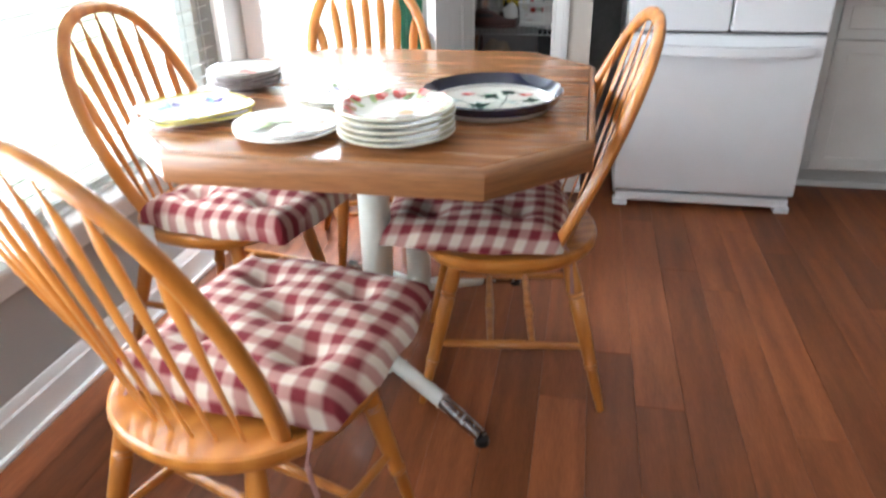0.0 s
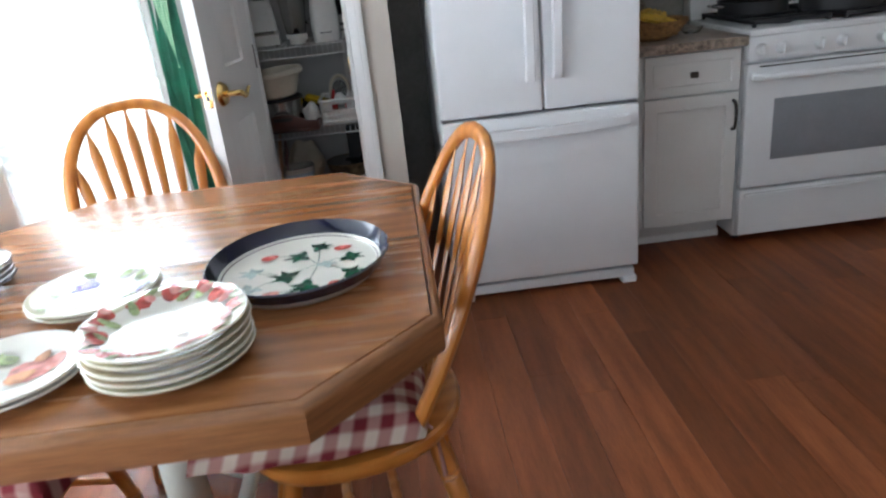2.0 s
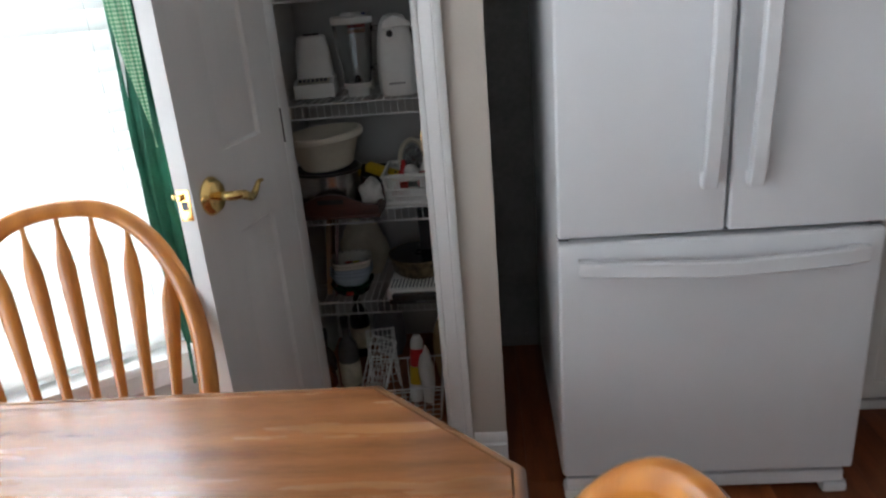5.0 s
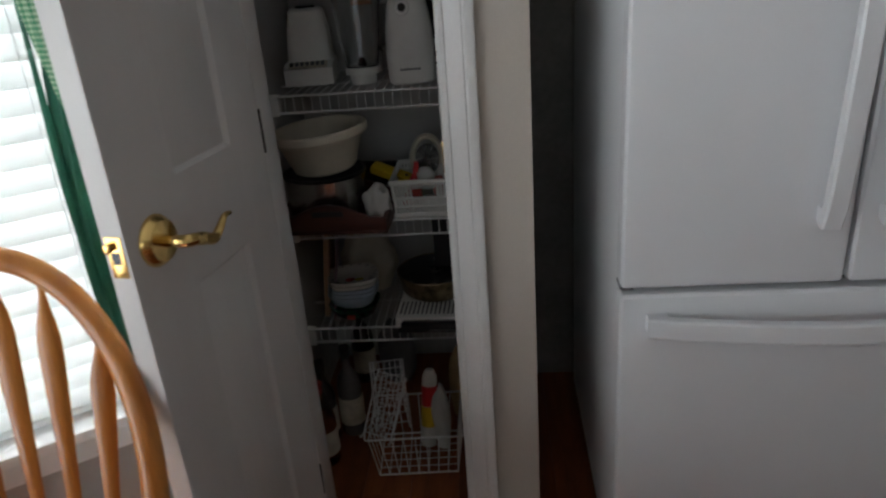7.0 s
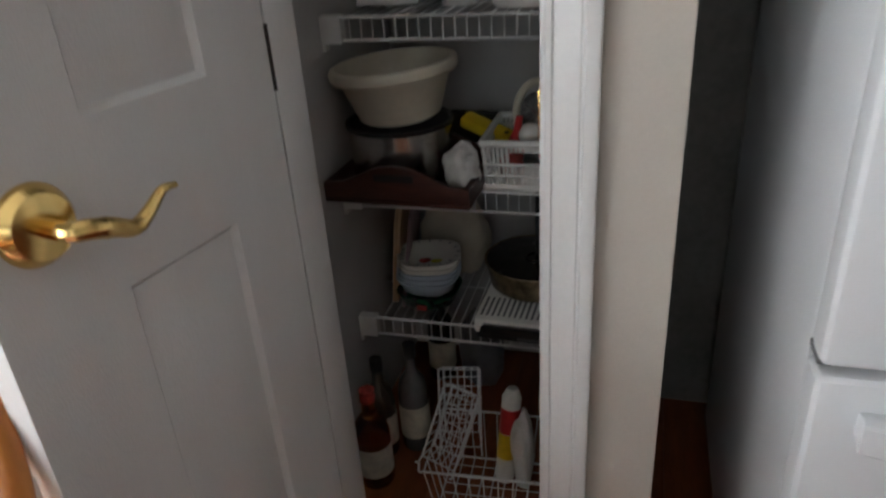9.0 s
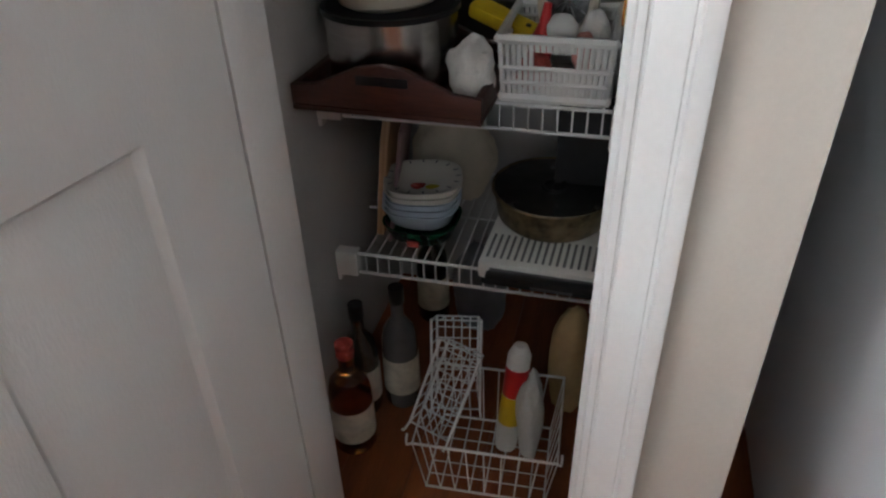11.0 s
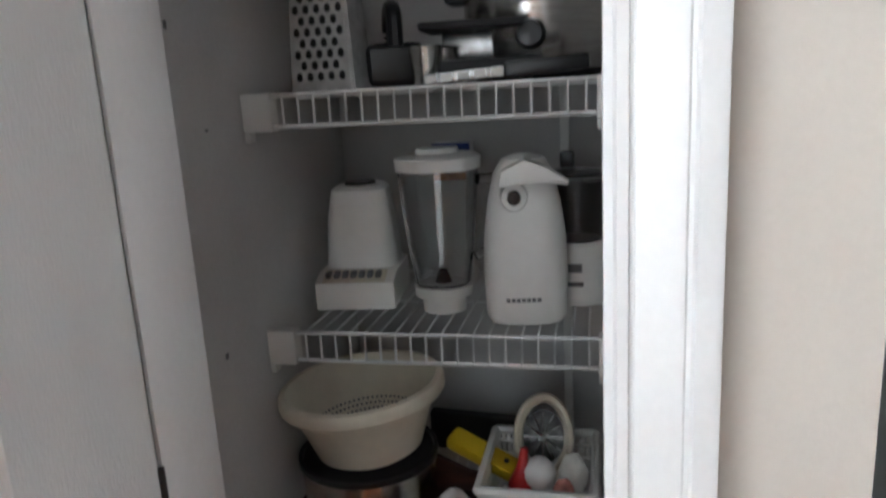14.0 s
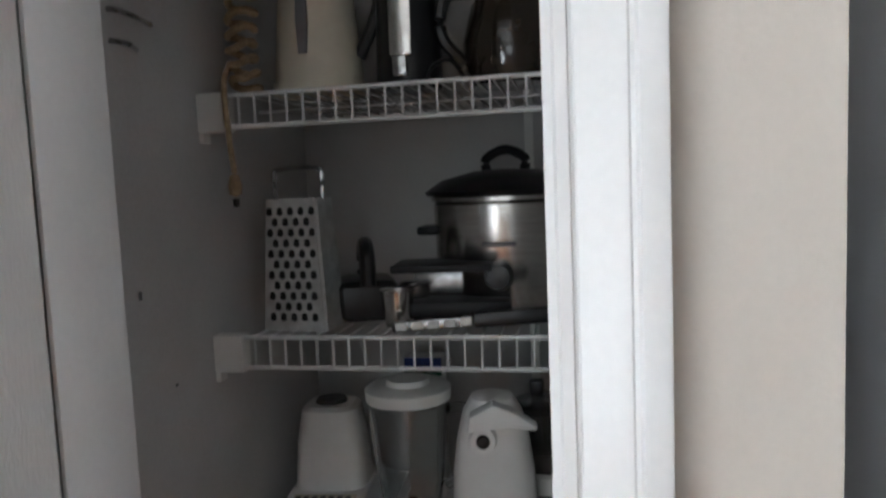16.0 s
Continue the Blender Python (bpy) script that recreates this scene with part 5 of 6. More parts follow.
def small_gadgets():
    i = thing("hand_mixer", "black hand mixer lying behind the grater", "mixer", pose(0.165, 3.75, Z4, 0, 0, 20))
    part("body", B((-0.045, -0.05, 0), (0.045, 0.06, 0.062), 0.02, 3), BLACK, i)
    part("handle", T(smooth_path([(0.0, -0.045, 0.055), (0.0, -0.04, 0.098), (0.0, 0.0, 0.112), (0.0, 0.045, 0.095), (0.0, 0.05, 0.06)], 5), 0.012, 10), BLACK, i)
    for k in range(2):
        c = thing("metal_cup", "small polished metal cup on the wire shelf", "cup", Matrix.Translation((0.228 + 0.012 * k, 3.69 + 0.055 * k, Z4)), group="metal cups")
        part("wall", L([(0, 0.001), (0.018, 0.0), (0.024, 0.05), (0.026, 0.052), (0.022, 0.05), (0.016, 0.004), (0, 0.004)], 24), STEEL, c)
    w = thing("waffle_iron", "black and chrome folding waffle iron", "waffle iron", pose(0.30, 3.73, Z4, 0, 0, 4))
    part("lower_plate", B((-0.075, -0.04, 0.008), (0.085, 0.06, 0.032), 0.008), BLACKMAT, w)
    part("upper_plate", B((-0.085, -0.035, 0.0725), (0.06, 0.065, 0.084), 0.005), BLACKMAT, w)
    part("spine", B((-0.06, 0.02, 0.0325), (0.05, 0.055, 0.072), 0.006), CHROME, w)
    for x in (-0.05, 0.06):
        part("foot", L([(0, 0), (0.01, 0), (0.008, 0.0079), (0, 0.0079)], 12), BLACK, w, "", Matrix.Translation((x, 0.0, 0)))
    k = thing("electric_knife", "long tool with ribbed pale grip and black handle", "knife", pose(0.285, 3.652, Z4 + 0.009, 0, -3, 6))
    part("grip", B((-0.055, -0.006, -0.007), (0.055, 0.006, 0.007), 0.003), CHROME, k)
    for j in range(5):
        part("rib", B((-0.05 + j * 0.022, -0.0068, -0.005), (-0.035 + j * 0.022, -0.0062, 0.005)), WHITEPL, k)
    part("handle", B((0.0555, -0.011, -0.009), (0.165, 0.011, 0.012), 0.006), BLACK, k)


small_gadgets()


# -- shelf with blender and can opener --
def blender_base():
    b = thing("blender_motor", "white blender motor base with push buttons", "blender base", pose(0.078, 3.795, Z3, 0, 0, 6) @ Matrix.Diagonal((1.1, 1.1, 1.03, 1)))
    bm = bmesh.new()
    prof = [(0.054, 0.058), (0.053, 0.07), (0.049, 0.13), (0.041, 0.178), (0.034, 0.184)]
    rings = []
    for r, z in prof:
        ring = []
        for i in range(32):
            a = 2 * math.pi * i / 32
            c, s = math.cos(a), math.sin(a)
            q = (abs(c) ** 4 + abs(s) ** 4) ** -0.25
            ring.append(bm.verts.new((r * q * c, 0.012 + 0.9 * r * q * s, z)))
        rings.append(ring)
    for p, q in zip(rings, rings[1:]):
        for i in range(32):
            bm.faces.new((p[i], p[(i + 1) % 32], q[(i + 1) % 32], q[i]))
    bm.faces.new(rings[-1])
    bm.faces.new(rings[0][::-1])
    part("tower", bm, WHITEPL, b)
    part("foot_block", prism(bmesh.new(), [(-0.075, 0.004), (0.062, 0.004), (0.058, 0.0575), (-0.048, 0.0575), (-0.076, 0.046)], -0.058, 0.058, 0.006, axis="x"), WHITEPL, b)
    part("button_strip", prism(bmesh.new(), [(-0.0782, 0.0478), (-0.0500, 0.0595), (-0.0505, 0.0600), (-0.0787, 0.0483)], -0.045, 0.045, axis="x"), CREAMPL, b)
    for k in range(7):
        part("button", B((-0.041 + 0.012 * k, -0.075, 0.0530), (-0.034 + 0.012 * k, -0.058, 0.0615), 0.0015), BLACK if k == 0 else SEAL, b)
    for x in (-0.045, 0.045):
        for y in (-0.055, 0.045):
            part("foot", L([(0, 0), (0.008, 0), (0.007, 0.0038), (0, 0.0038)], 10), SEAL, b, "", Matrix.Translation((x, y, 0)))
    part("coupling", L([(0.024, 0.1845), (0.022, 0.190), (0.0, 0.190)], 18), BLACK, b, "", Matrix.Translation((0, 0.012, 0)))


blender_base()


def blender_jar():
    j = thing("blender_jar", "clear ribbed blender jar with white lid and collar", "jar", Matrix.Translation((0.224, 3.740, Z3)) @ Matrix.Diagonal((1.10, 1.10, 1.14, 1)))
    part("collar", L([(0, 0.0), (0.030, 0.0), (0.031, 0.020), (0.040, 0.022), (0.041, 0.036), (0.034, 0.038), (0, 0.038)], 36), WHITEPL, j)
    bm = bmesh.new()
    lathe(bm, [(0.037, 0.0385), (0.045, 0.09), (0.054, 0.190), (0.0515, 0.190), (0.0425, 0.09), (0.0345, 0.0405)], 40, squash=(1, 1), power=2.6, loop=True)
    part("glass_wall", bm, CLEAR, j)
    l = part("lid", L([(0, 0.1925), (0.050, 0.1905), (0.058, 0.192), (0.059, 0.207), (0.053, 0.211), (0.030, 0.212), (0.028, 0.219), (0, 0.220)], 36), WHITEPL, j)
    part("handle", T(smooth_path([(0.052, 0.012, 0.175), (0.075, 0.03, 0.165), (0.076, 0.03, 0.09), (0.045, 0.012, 0.07)], 5), 0.007, 8), CLEAR, j)
    part("blade_hub", L([(0, 0.0385), (0.012, 0.0385), (0.006, 0.055), (0, 0.057)], 14), BLACK, j)


blender_jar()


def can_opener():
    c = thing("can_opener", "white electric can opener standing on the wire shelf", "can opener", pose(0.354, 3.712, Z3, 0, 0, 8) @ Matrix.Diagonal((1.06, 1, 1.15, 1)))
    bm = bmesh.new()
    rings = []
    for z, w, d in ((0.0, .050, .046), (0.006, .055, .050), (0.06, .0575, .050), (0.11, .055, .047), (0.15, .049, .043), (0.185, .040, .038), (0.203, .028, .030), (0.208, .012, .014)):
        ring = []
        for i in range(36):
            a = 2 * math.pi * i / 36
            co, s = math.cos(a), math.sin(a)
            q = (abs(co) ** 2.8 + abs(s) ** 2.8) ** (-1 / 2.8)
            ring.append(bm.verts.new((w * q * co, d * q * s, z)))
        rings.append(ring)
    for p, q in zip(rings, rings[1:]):
        for i in range(36):
            bm.faces.new((p[i], p[(i + 1) % 36], q[(i + 1) % 36], q[i]))
    bm.faces.new(rings[0][::-1])
    bm.faces.new(rings[-1])
    part("housing", bm, WHITEPL, c)
    part("lever", prism(bmesh.new(), [(-0.034, 0.172), (-0.030, 0.192), (0.0, 0.206), (0.028, 0.196), (0.056, 0.178), (0.054, 0.173), (0.02, 0.178)], -0.060, -0.030, 0.004, axis="y"), WHITEPL, c, "white piercing lever")
    part("head", L([(0, 0.012), (0.016, 0.011), (0.019, 0)], 20), WHITEPL, c, "", Matrix.Translation((-0.014, -0.0405, 0.160)) @ Matrix.Rotation(radians(90), 4, "X"))
    part("cutter", L([(0, 0.006), (0.007, 0.005), (0.009, 0)], 14), BRONZE, c, "dark metal cutter wheel", Matrix.Translation((-0.014, -0.053, 0.160)) @ Matrix.Rotation(radians(90), 4, "X"))
    me = mesh("name_bar", B((0, -0.0012, 0), (0.0052, 0, 0.0045)), SEAL)
    for k in range(7):
        shared("name_bar", me, c, Matrix.Translation((-0.028 + 0.0068 * k, -0.0503, 0.031)))


can_opener()


def food_chopper():
    f = thing("food_chopper", "white food chopper with smoked bowl and lid", "food chopper", Matrix.Translation((0.425, 3.80, Z3)) @ Matrix.Diagonal((1.08, 1.08, 1.08, 1)))
    part("base", L([(0, 0), (0.040, 0.0), (0.043, 0.01), (0.041, 0.085), (0.036, 0.09), (0, 0.09)], 30), WHITEPL, f)
    part("bowl", L([(0.036, 0.0905), (0.041, 0.12), (0.045, 0.175), (0.0425, 0.175), (0.039, 0.12), (0.034, 0.092)], 30, loop=True), SMOKE, f)
    l = part("lid", L([(0.047, 0.1755), (0.048, 0.183), (0.03, 0.190), (0, 0.192)], 30), SMOKE, f)
    part("spout", B((-0.022, -0.012, 0.1925), (-0.002, 0.012, 0.215), 0.004), BLACK, l)
    part("name_bar", B((-0.018, -0.0436, 0.03), (0.010, -0.0425, 0.036)), SEAL, f)
    part("name_bar", B((-0.014, -0.0433, 0.05), (0.008, -0.0422, 0.062)), SEAL, f)


food_chopper()
cb = thing("carton", "small blue, green and red printed carton", "carton", Matrix.Translation((0.216, 3.90, Z3)))
part("box", B((-0.032, -0.02, 0), (0.032, 0.02, 0.245), 0.002), WHITEPL, cb)
part("printed_band", B((-0.0323, -0.0206, 0.228), (0.0323, -0.0202, 0.2448)), CARD, cb)
for i_, mt_ in enumerate((P_ORANGE, P_RED, P_GREEN)):
    part("printed_band", B((-0.0323, -0.0206, 0.182 + 0.016 * i_), (0.0323, -0.0202, 0.195 + 0.016 * i_)), mt_, cb)


# -- shelf with the tray, colander and basket --
def tray():
    t = thing("serving_tray", "dark brown wooden tray with arched sides", "tray", pose(0.135, 3.655, Z2, 0, 0, -2))
    w, d = 0.148, 0.125
    part("bottom", B((-w, -d, 0), (w, d, 0.009), 0.002), BROWNWOOD, t)
    arch = [(-w, 0.0095), (w, 0.0095), (w, 0.040), (w * 0.72, 0.044), (w * 0.5, 0.058), (w * 0.25, 0.074), (0, 0.079), (-w * 0.25, 0.074), (-w * 0.5, 0.058), (-w * 0.72, 0.044), (-w, 0.040)]
    part("front_side", prism(bmesh.new(), arch, -d, -d + 0.012, 0.002, axis="y"), BROWNWOOD, t)
    part("back_side", prism(bmesh.new(), arch, d - 0.012, d, 0.002, axis="y"), BROWNWOOD, t)
    part("grip_hole", B((-0.04, -d - 0.0008, 0.048), (0.04, -d - 0.0002, 0.062)), BLACK, t)
    for s in (-1, 1):
        part("end_side", B((s * w - (0.012 if s > 0 else 0), -d + 0.0125, 0.0095), (s * w + (0.012 if s < 0 else 0), d - 0.0125, 0.040), 0.002), BROWNWOOD, t)


tray()


def pot_and_colander():
    p = thing("steel_pot", "stainless mixing pot with dark rim on the tray", "pot", Matrix.Translation((0.104, 3.672, Z2 + 0.0095)) @ Matrix.Diagonal((1.02, 1.02, 1.42, 1)))
    part("wall", L([(0, 0.001), (0.092, 0.0), (0.100, 0.01), (0.103, 0.080), (0.100, 0.080), (0.096, 0.012), (0, 0.006)], 48), STEEL, p)
    part("rim", L([(0.1005, 0.0785), (0.107, 0.080), (0.107, 0.086), (0.1005, 0.086)], 48, loop=True), BLACK, p)
    part("inner_lid", L([(0, 0.0872), (0.070, 0.0872), (0.0985, 0.0840), (0.0985, 0.0790), (0, 0.0790)], 40), BLACKMAT, p, "flat black lid on the pot")
    c = thing("colander_bowl", "cream plastic strainer bowl resting on the steel pot", "bowl", pose(0.110, 3.668, Z2 + 0.1340, 1, -4, 0) @ Matrix.Diagonal((1.05, 1.05, 1.0, 1)))
    part("bowl", L([(0, 0.0), (0.066, 0.0), (0.078, 0.008), (0.105, 0.088), (0.117, 0.089), (0.1215, 0.095), (0.1215, 0.107), (0.118, 0.113), (0.110, 0.114), (0.105, 0.108), (0.098, 0.088), (0.074, 0.012), (0, 0.005)], 56), CREAMPL, c)
    hole = mesh("strainer_hole", L([(0.0, 0.0003), (0.0022, 0.0)], 8), SEAL)
    for r in range(3, 8):
        for k in range(6 * r):
            a = 2 * math.pi * k / (6 * r)
            shared("strainer_hole", hole, c, Matrix.Translation((0.0092 * r * math.cos(a), 0.0092 * r * math.sin(a), 0.0056)))
    for row in range(4):
        f = 0.10 + 0.11 * row
        rr, z = 0.074 + 0.024 * f, 0.012 + 0.076 * f
        for k in range(34):
            a = math.pi * (0.02 + 0.96 * (k + 0.5 * (row % 2)) / 34)
            m = Matrix.Translation(((rr - 0.0006) * math.cos(a), (rr - 0.0006) * math.sin(a), z)) @ Matrix.Rotation(a, 4, "Z") @ Matrix.Rotation(radians(-72), 4, "Y")
            shared("strainer_hole", hole, c, m)


pot_and_colander()


def crumpled(name, label, category, at, size, seed, material, yaw=0, lumps=0.25):
    """A loose bundle of cloth or bag: a folded, creased lump."""
    bm = bmesh.new()
    bmesh.ops.create_icosphere(bm, subdivisions=4, radius=1)
    for v in bm.verts:
        d = v.co.normalized()
        k = 1 + lumps * noise.noise(d * 1.6 + Vector((seed, 0, 0))) + 0.5 * lumps * abs(noise.noise(d * 4 + Vector((0, seed, 0))))
        v.co = Vector((d.x * size[0] * k, d.y * size[1] * k, max(-0.92, d.z * k) * size[2]))
    lo = min(v.co.z for v in bm.verts)
    for v in bm.verts:
        v.co.z -= lo
    return solo(name, bm, material, label, category, pose(*at, 0, 0, yaw))


crumpled("paper_bag", "crumpled white bag lying on the wooden tray", "bag", (0.246, 3.605, Z2 + 0.0095), (0.037, 0.032, 0.048), 3, CLOTH, 25)
mn = thing("slicer", "yellow plastic slicer lying across the shelf", "slicer", pose(0.270, 3.755, Z2 + 0.085, 14, 16, -20) @ Matrix.Diagonal((1.25, 1.3, 1.3, 1)))
part("body", B((-0.05, -0.014, -0.010), (0.05, 0.014, 0.010), 0.006), YELLOWPL, mn)
part("hole", L([(0, 0.0006), (0.004, 0.0)], 10), BLACK, mn, "", Matrix.Translation((0.035, -0.0001, 0.0102)))
bd = thing("black_tray", "black baking tray standing behind the bowls", "baking tray", pose(0.25, 3.92, Z2, 0, 0, -6))
part("pan_body", B((-0.11, -0.012, 0), (0.11, 0.012, 0.075), 0.006), BLACKMAT, bd)


def plastic_basket():
    b = thing("storage_basket", "white perforated plastic basket full of kitchen gadgets", "basket", Matrix.Translation((0.368, 3.72, Z2)))
    w, d, h, t = 0.085, 0.098, 0.106, 0.003
    bm = bmesh.new()
    box(bm, (-w * 0.92, -d * 0.94, 0.0), (w * 0.92, d * 0.94, 0.004))
    part("bottom", bm, WHITEPL, b)

    def pt(s, u, v):
        """A point of a side wall: s side, u along from -1 to 1, v up from 0 to 1; the walls flare."""
        f = 0.92 + 0.08 * v
        return {0: Vector((u * w * f, -d * f, v * h)), 1: Vector((u * w * f, d * f, v * h)), 2: Vector((-w * f, u * d * f, v * h)), 3: Vector((w * f, u * d * f, v * h))}[s]
    for s in range(4):
        for v0, v1 in ((0.0, 0.14), (0.86, 1.0)):
            bm = bmesh.new()
            tube(bm, [pt(s, u, (v0 + v1) / 2) for u in (-1, 0, 1)], (v1 - v0) * h * 0.5, 6, flat=1.0)
            part("band", bm, WHITEPL, b)
        for k in range(19):
            u = -0.96 + 1.92 * k / 18
            if s == 0 and 6 <= k <= 12:
                segs = ((0.13, 0.52), (0.76, 0.88))
            else:
                segs = ((0.13, 0.88),)
            for a, c in segs:
                part("rib", T([pt(s, u, a), pt(s, u, c)], 0.0044, 5, flat=0.4), WHITEPL, b)
        for v in (0.3, 0.52, 0.74):
            if not (s == 0 and v == 0.74):
                part("cross_rib", T([pt(s, -0.98, v), pt(s, 0.98, v)], 0.0040, 5), WHITEPL, b)
    a = thing("apple_slicer", "cream oval apple slicer with dark blades in the basket", "apple slicer", pose(0.370, 3.755, Z2 + 0.122, 72, 0, 0) @ Matrix.Diagonal((1.12, 1.12, 1, 1)))
    part("ring", tube(bmesh.new(), [(0.036 * math.cos(2 * math.pi * i / 32), 0.055 * math.sin(2 * math.pi * i / 32), 0) for i in range(32)], 0.0075, 8, closed=True, flat=1.5), CREAMPL, a)
    part("inner_disc", L([(0, 0.001), (0.030, 0.0), (0.030, 0.002), (0, 0.003)], 28, squash=(1, 1.25)), SPONGE, a, "dark ridged blade disc")
    for i in range(6):
        an = math.pi * i / 6
        part("blade", T([(-0.029 * math.cos(an), -0.036 * math.sin(an), 0.005), (0.029 * math.cos(an), 0.036 * math.sin(an), 0.005)], 0.0012, 5), CHROME, a)
    r = thing("funnel", "red plastic funnel standing in the basket", "funnel", pose(0.337, 3.68, Z2 + 0.05, -8, 6, 0))
    part("cone", L([(0.018, 0.0), (0.019, 0.03), (0.009, 0.055), (0.006, 0.085), (0.004, 0.085), (0.007, 0.052), (0.016, 0.028), (0.016, 0.0)], 20, loop=True), REDPL, r)
    g = thing("measuring_ball", "white round infuser in the basket", "infuser", Matrix.Translation((0.368, 3.69, Z2 + 0.094)))
    part("ball", L([(0.0, -0.026), (0.014, -0.022), (0.024, -0.010), (0.026, 0.0), (0.024, 0.010), (0.014, 0.022), (0, 0.026)], 24), WHITEPL, g)
    crumpled("packet", "white printed packet in the basket", "packet", (0.418, 3.70, Z2 + 0.055), (0.022, 0.016, 0.036), 8, CLOTH, 10, 0.12)
    crumpled("packet", "pink and grey packet in the basket", "packet", (0.405, 3.665, Z2 + 0.04), (0.018, 0.014, 0.032), 5, P_PINK, 30, 0.12)
    crumpled("packet", "dark red packet in the basket", "packet", (0.335, 3.655, Z2 + 0.012), (0.028, 0.02, 0.030), 6, P_RED, 0, 0.12)


plastic_basket()


# -- shelf with bowls and sandwich press --
def bowl_stack():
    for i in range(6):
        up = 0.018 if i == 5 else 0.0
        z = Z1 + (0.0 if i == 0 else 0.022 + 0.0125 * i)
        b = thing("cereal_bowl", "pale blue rounded-square bowl in a stack" if i else "dark green bowl with a red flower beneath the stack", "bowl", pose(0.128 + 0.001 * i, 3.71, z, 0, 0, 3 * i) @ Matrix.Diagonal((1.17, 1.1, 1.08, 1)), group="stacked bowls")
        part("wall", L([(0, 0.002), (0.036, 0.0), (0.050, 0.012), (0.060, 0.036), (0.062, 0.040), (0.058, 0.040), (0.047, 0.015 + up), (0.03, 0.006 + up), (0, 0.006 + up)], 40, power=3.0), P_GREEN if i == 0 else (mat_bowl if i < 4 else CHINA), b)
        if i == 5:
            part("fruit", spray([(-0.008, -0.004, 30, .026, .022)], 0.0068 + up), P_RED, b, "painted red cherry")
            part("lemon", spray([(0.014, -0.010, 10, .024, .016)], 0.0074 + up), YELLOWGL, b, "painted yellow lemon")
            for k in range(16):
                a = 2 * math.pi * k / 16
                part("rim_stroke", B((-0.0012, -0.004, 0), (0.0012, 0.004, 0.0006)), SEAL, b, "", pose(0.056 * math.cos(a), 0.056 * math.sin(a), 0.0400, 0, 0, math.degrees(a) + 90))
        if i == 0:
            part("flower", B((-0.010, -0.0645, 0.014), (0.010, -0.0615, 0.026), 0.001), P_RED, b)


mat_bowl = mat("pale_blue_glaze", (0.52, 0.62, 0.72), 0.2, var=0.05, coat=0.4)
bowl_stack()


def sandwich_press():
    s = thing("sandwich_press", "white and black contact grill on the wire shelf", "contact grill", pose(0.372, 3.672, Z1, 0, 0, -2))
    part("lower_body", B((-0.100, -0.105, 0.004), (0.10, 0.11, 0.026), 0.008), BLACK, s)
    part("upper_body", B((-0.102, -0.118, 0.0265), (0.10, 0.11, 0.062), 0.010), WHITEPL, s)
    part("handle", B((-0.085, -0.136, 0.036), (0.098, -0.1185, 0.050), 0.006), BLACK, s)
    part("lid_slot", B((-0.080, -0.1186, 0.0335), (0.095, -0.1178, 0.0525)), SEAL, s)
    me = mesh("vent_slot", B((-0.0022, -0.036, 0), (0.0022, 0.036, 0.0012)), SEAL)
    for k in range(16):
        shared("vent_slot", me, s, Matrix.Translation((-0.088 + 0.0118 * k, -0.065, 0.0622)))
    part("name_bar", B((-0.012, -0.1062, 0.010), (0.060, -0.1055, 0.016)), SEAL, s)
    p = thing("bundt_pan", "round tube cake pan with dark lining on the contact grill", "cake pan", Matrix.Translation((0.372, 3.725, Z1 + 0.0638)) @ Matrix.Diagonal((1.12, 1.12, 1.15, 1)))
    part("wall", L([(0.060, 0.0), (0.080, 0.0), (0.088, 0.008), (0.097, 0.052), (0.1005, 0.054), (0.0995, 0.0565), (0.0955, 0.0545)], 48), mat_pan, p)
    part("lining", L([(0.0954, 0.0546), (0.0865, 0.011), (0.080, 0.0045), (0.034, 0.0045), (0.026, 0.012), (0.020, 0.058), (0.016, 0.058), (0.020, 0.008)], 48), NONSTICK, p, "dark glossy nonstick lining")
    b = thing("loaf_tin", "black nonstick loaf tin standing on end in the cake pan", "baking tin", pose(0.421, 3.767, Z1 + 0.0695, 0, 0, 3))
    part("tin", B((-0.050, -0.022, 0), (0.046, 0.022, 0.205), 0.006), BLACKMAT, b)
    part("tin_rim", B((-0.053, -0.0265, 0.004), (0.0485, -0.0222, 0.209), 0.002), BLACKMAT, b)


mat_pan = mat("tarnished_pan_metal", (0.33, 0.26, 0.16), 0.38, 0.8, var=0.35, scale=30)
sandwich_press()
b1 = thing("cutting_board", "pale wooden cutting board leaning on the pantry wall", "cutting board", pose(0.030, 3.81, Z1, 0, 6, 8))
part("board", prism(bmesh.new(), [(-0.12, 0), (0.12, 0), (0.12, 0.20), (0.09, 0.245), (-0.09, 0.245), (-0.12, 0.20)], -0.008, 0.008, 0.003, axis="x"), TANWOOD, b1)
b2 = thing("cutting_mat", "thin pinkish plastic board leaning beside the wooden one", "cutting board", pose(0.052, 3.79, Z1, 0, 8, 10))
part("board", B((-0.003, -0.12, 0), (0.003, 0.11, 0.23), 0.002), mat("pinkish_plastic", (0.42, 0.28, 0.30), 0.5), b2)
crumpled("cloth_bag", "beige folded cloth bag behind the bowls", "bag", (0.150, 3.875, Z1), (0.085, 0.045, 0.105), 12, CREAMPL, 5, 0.22)


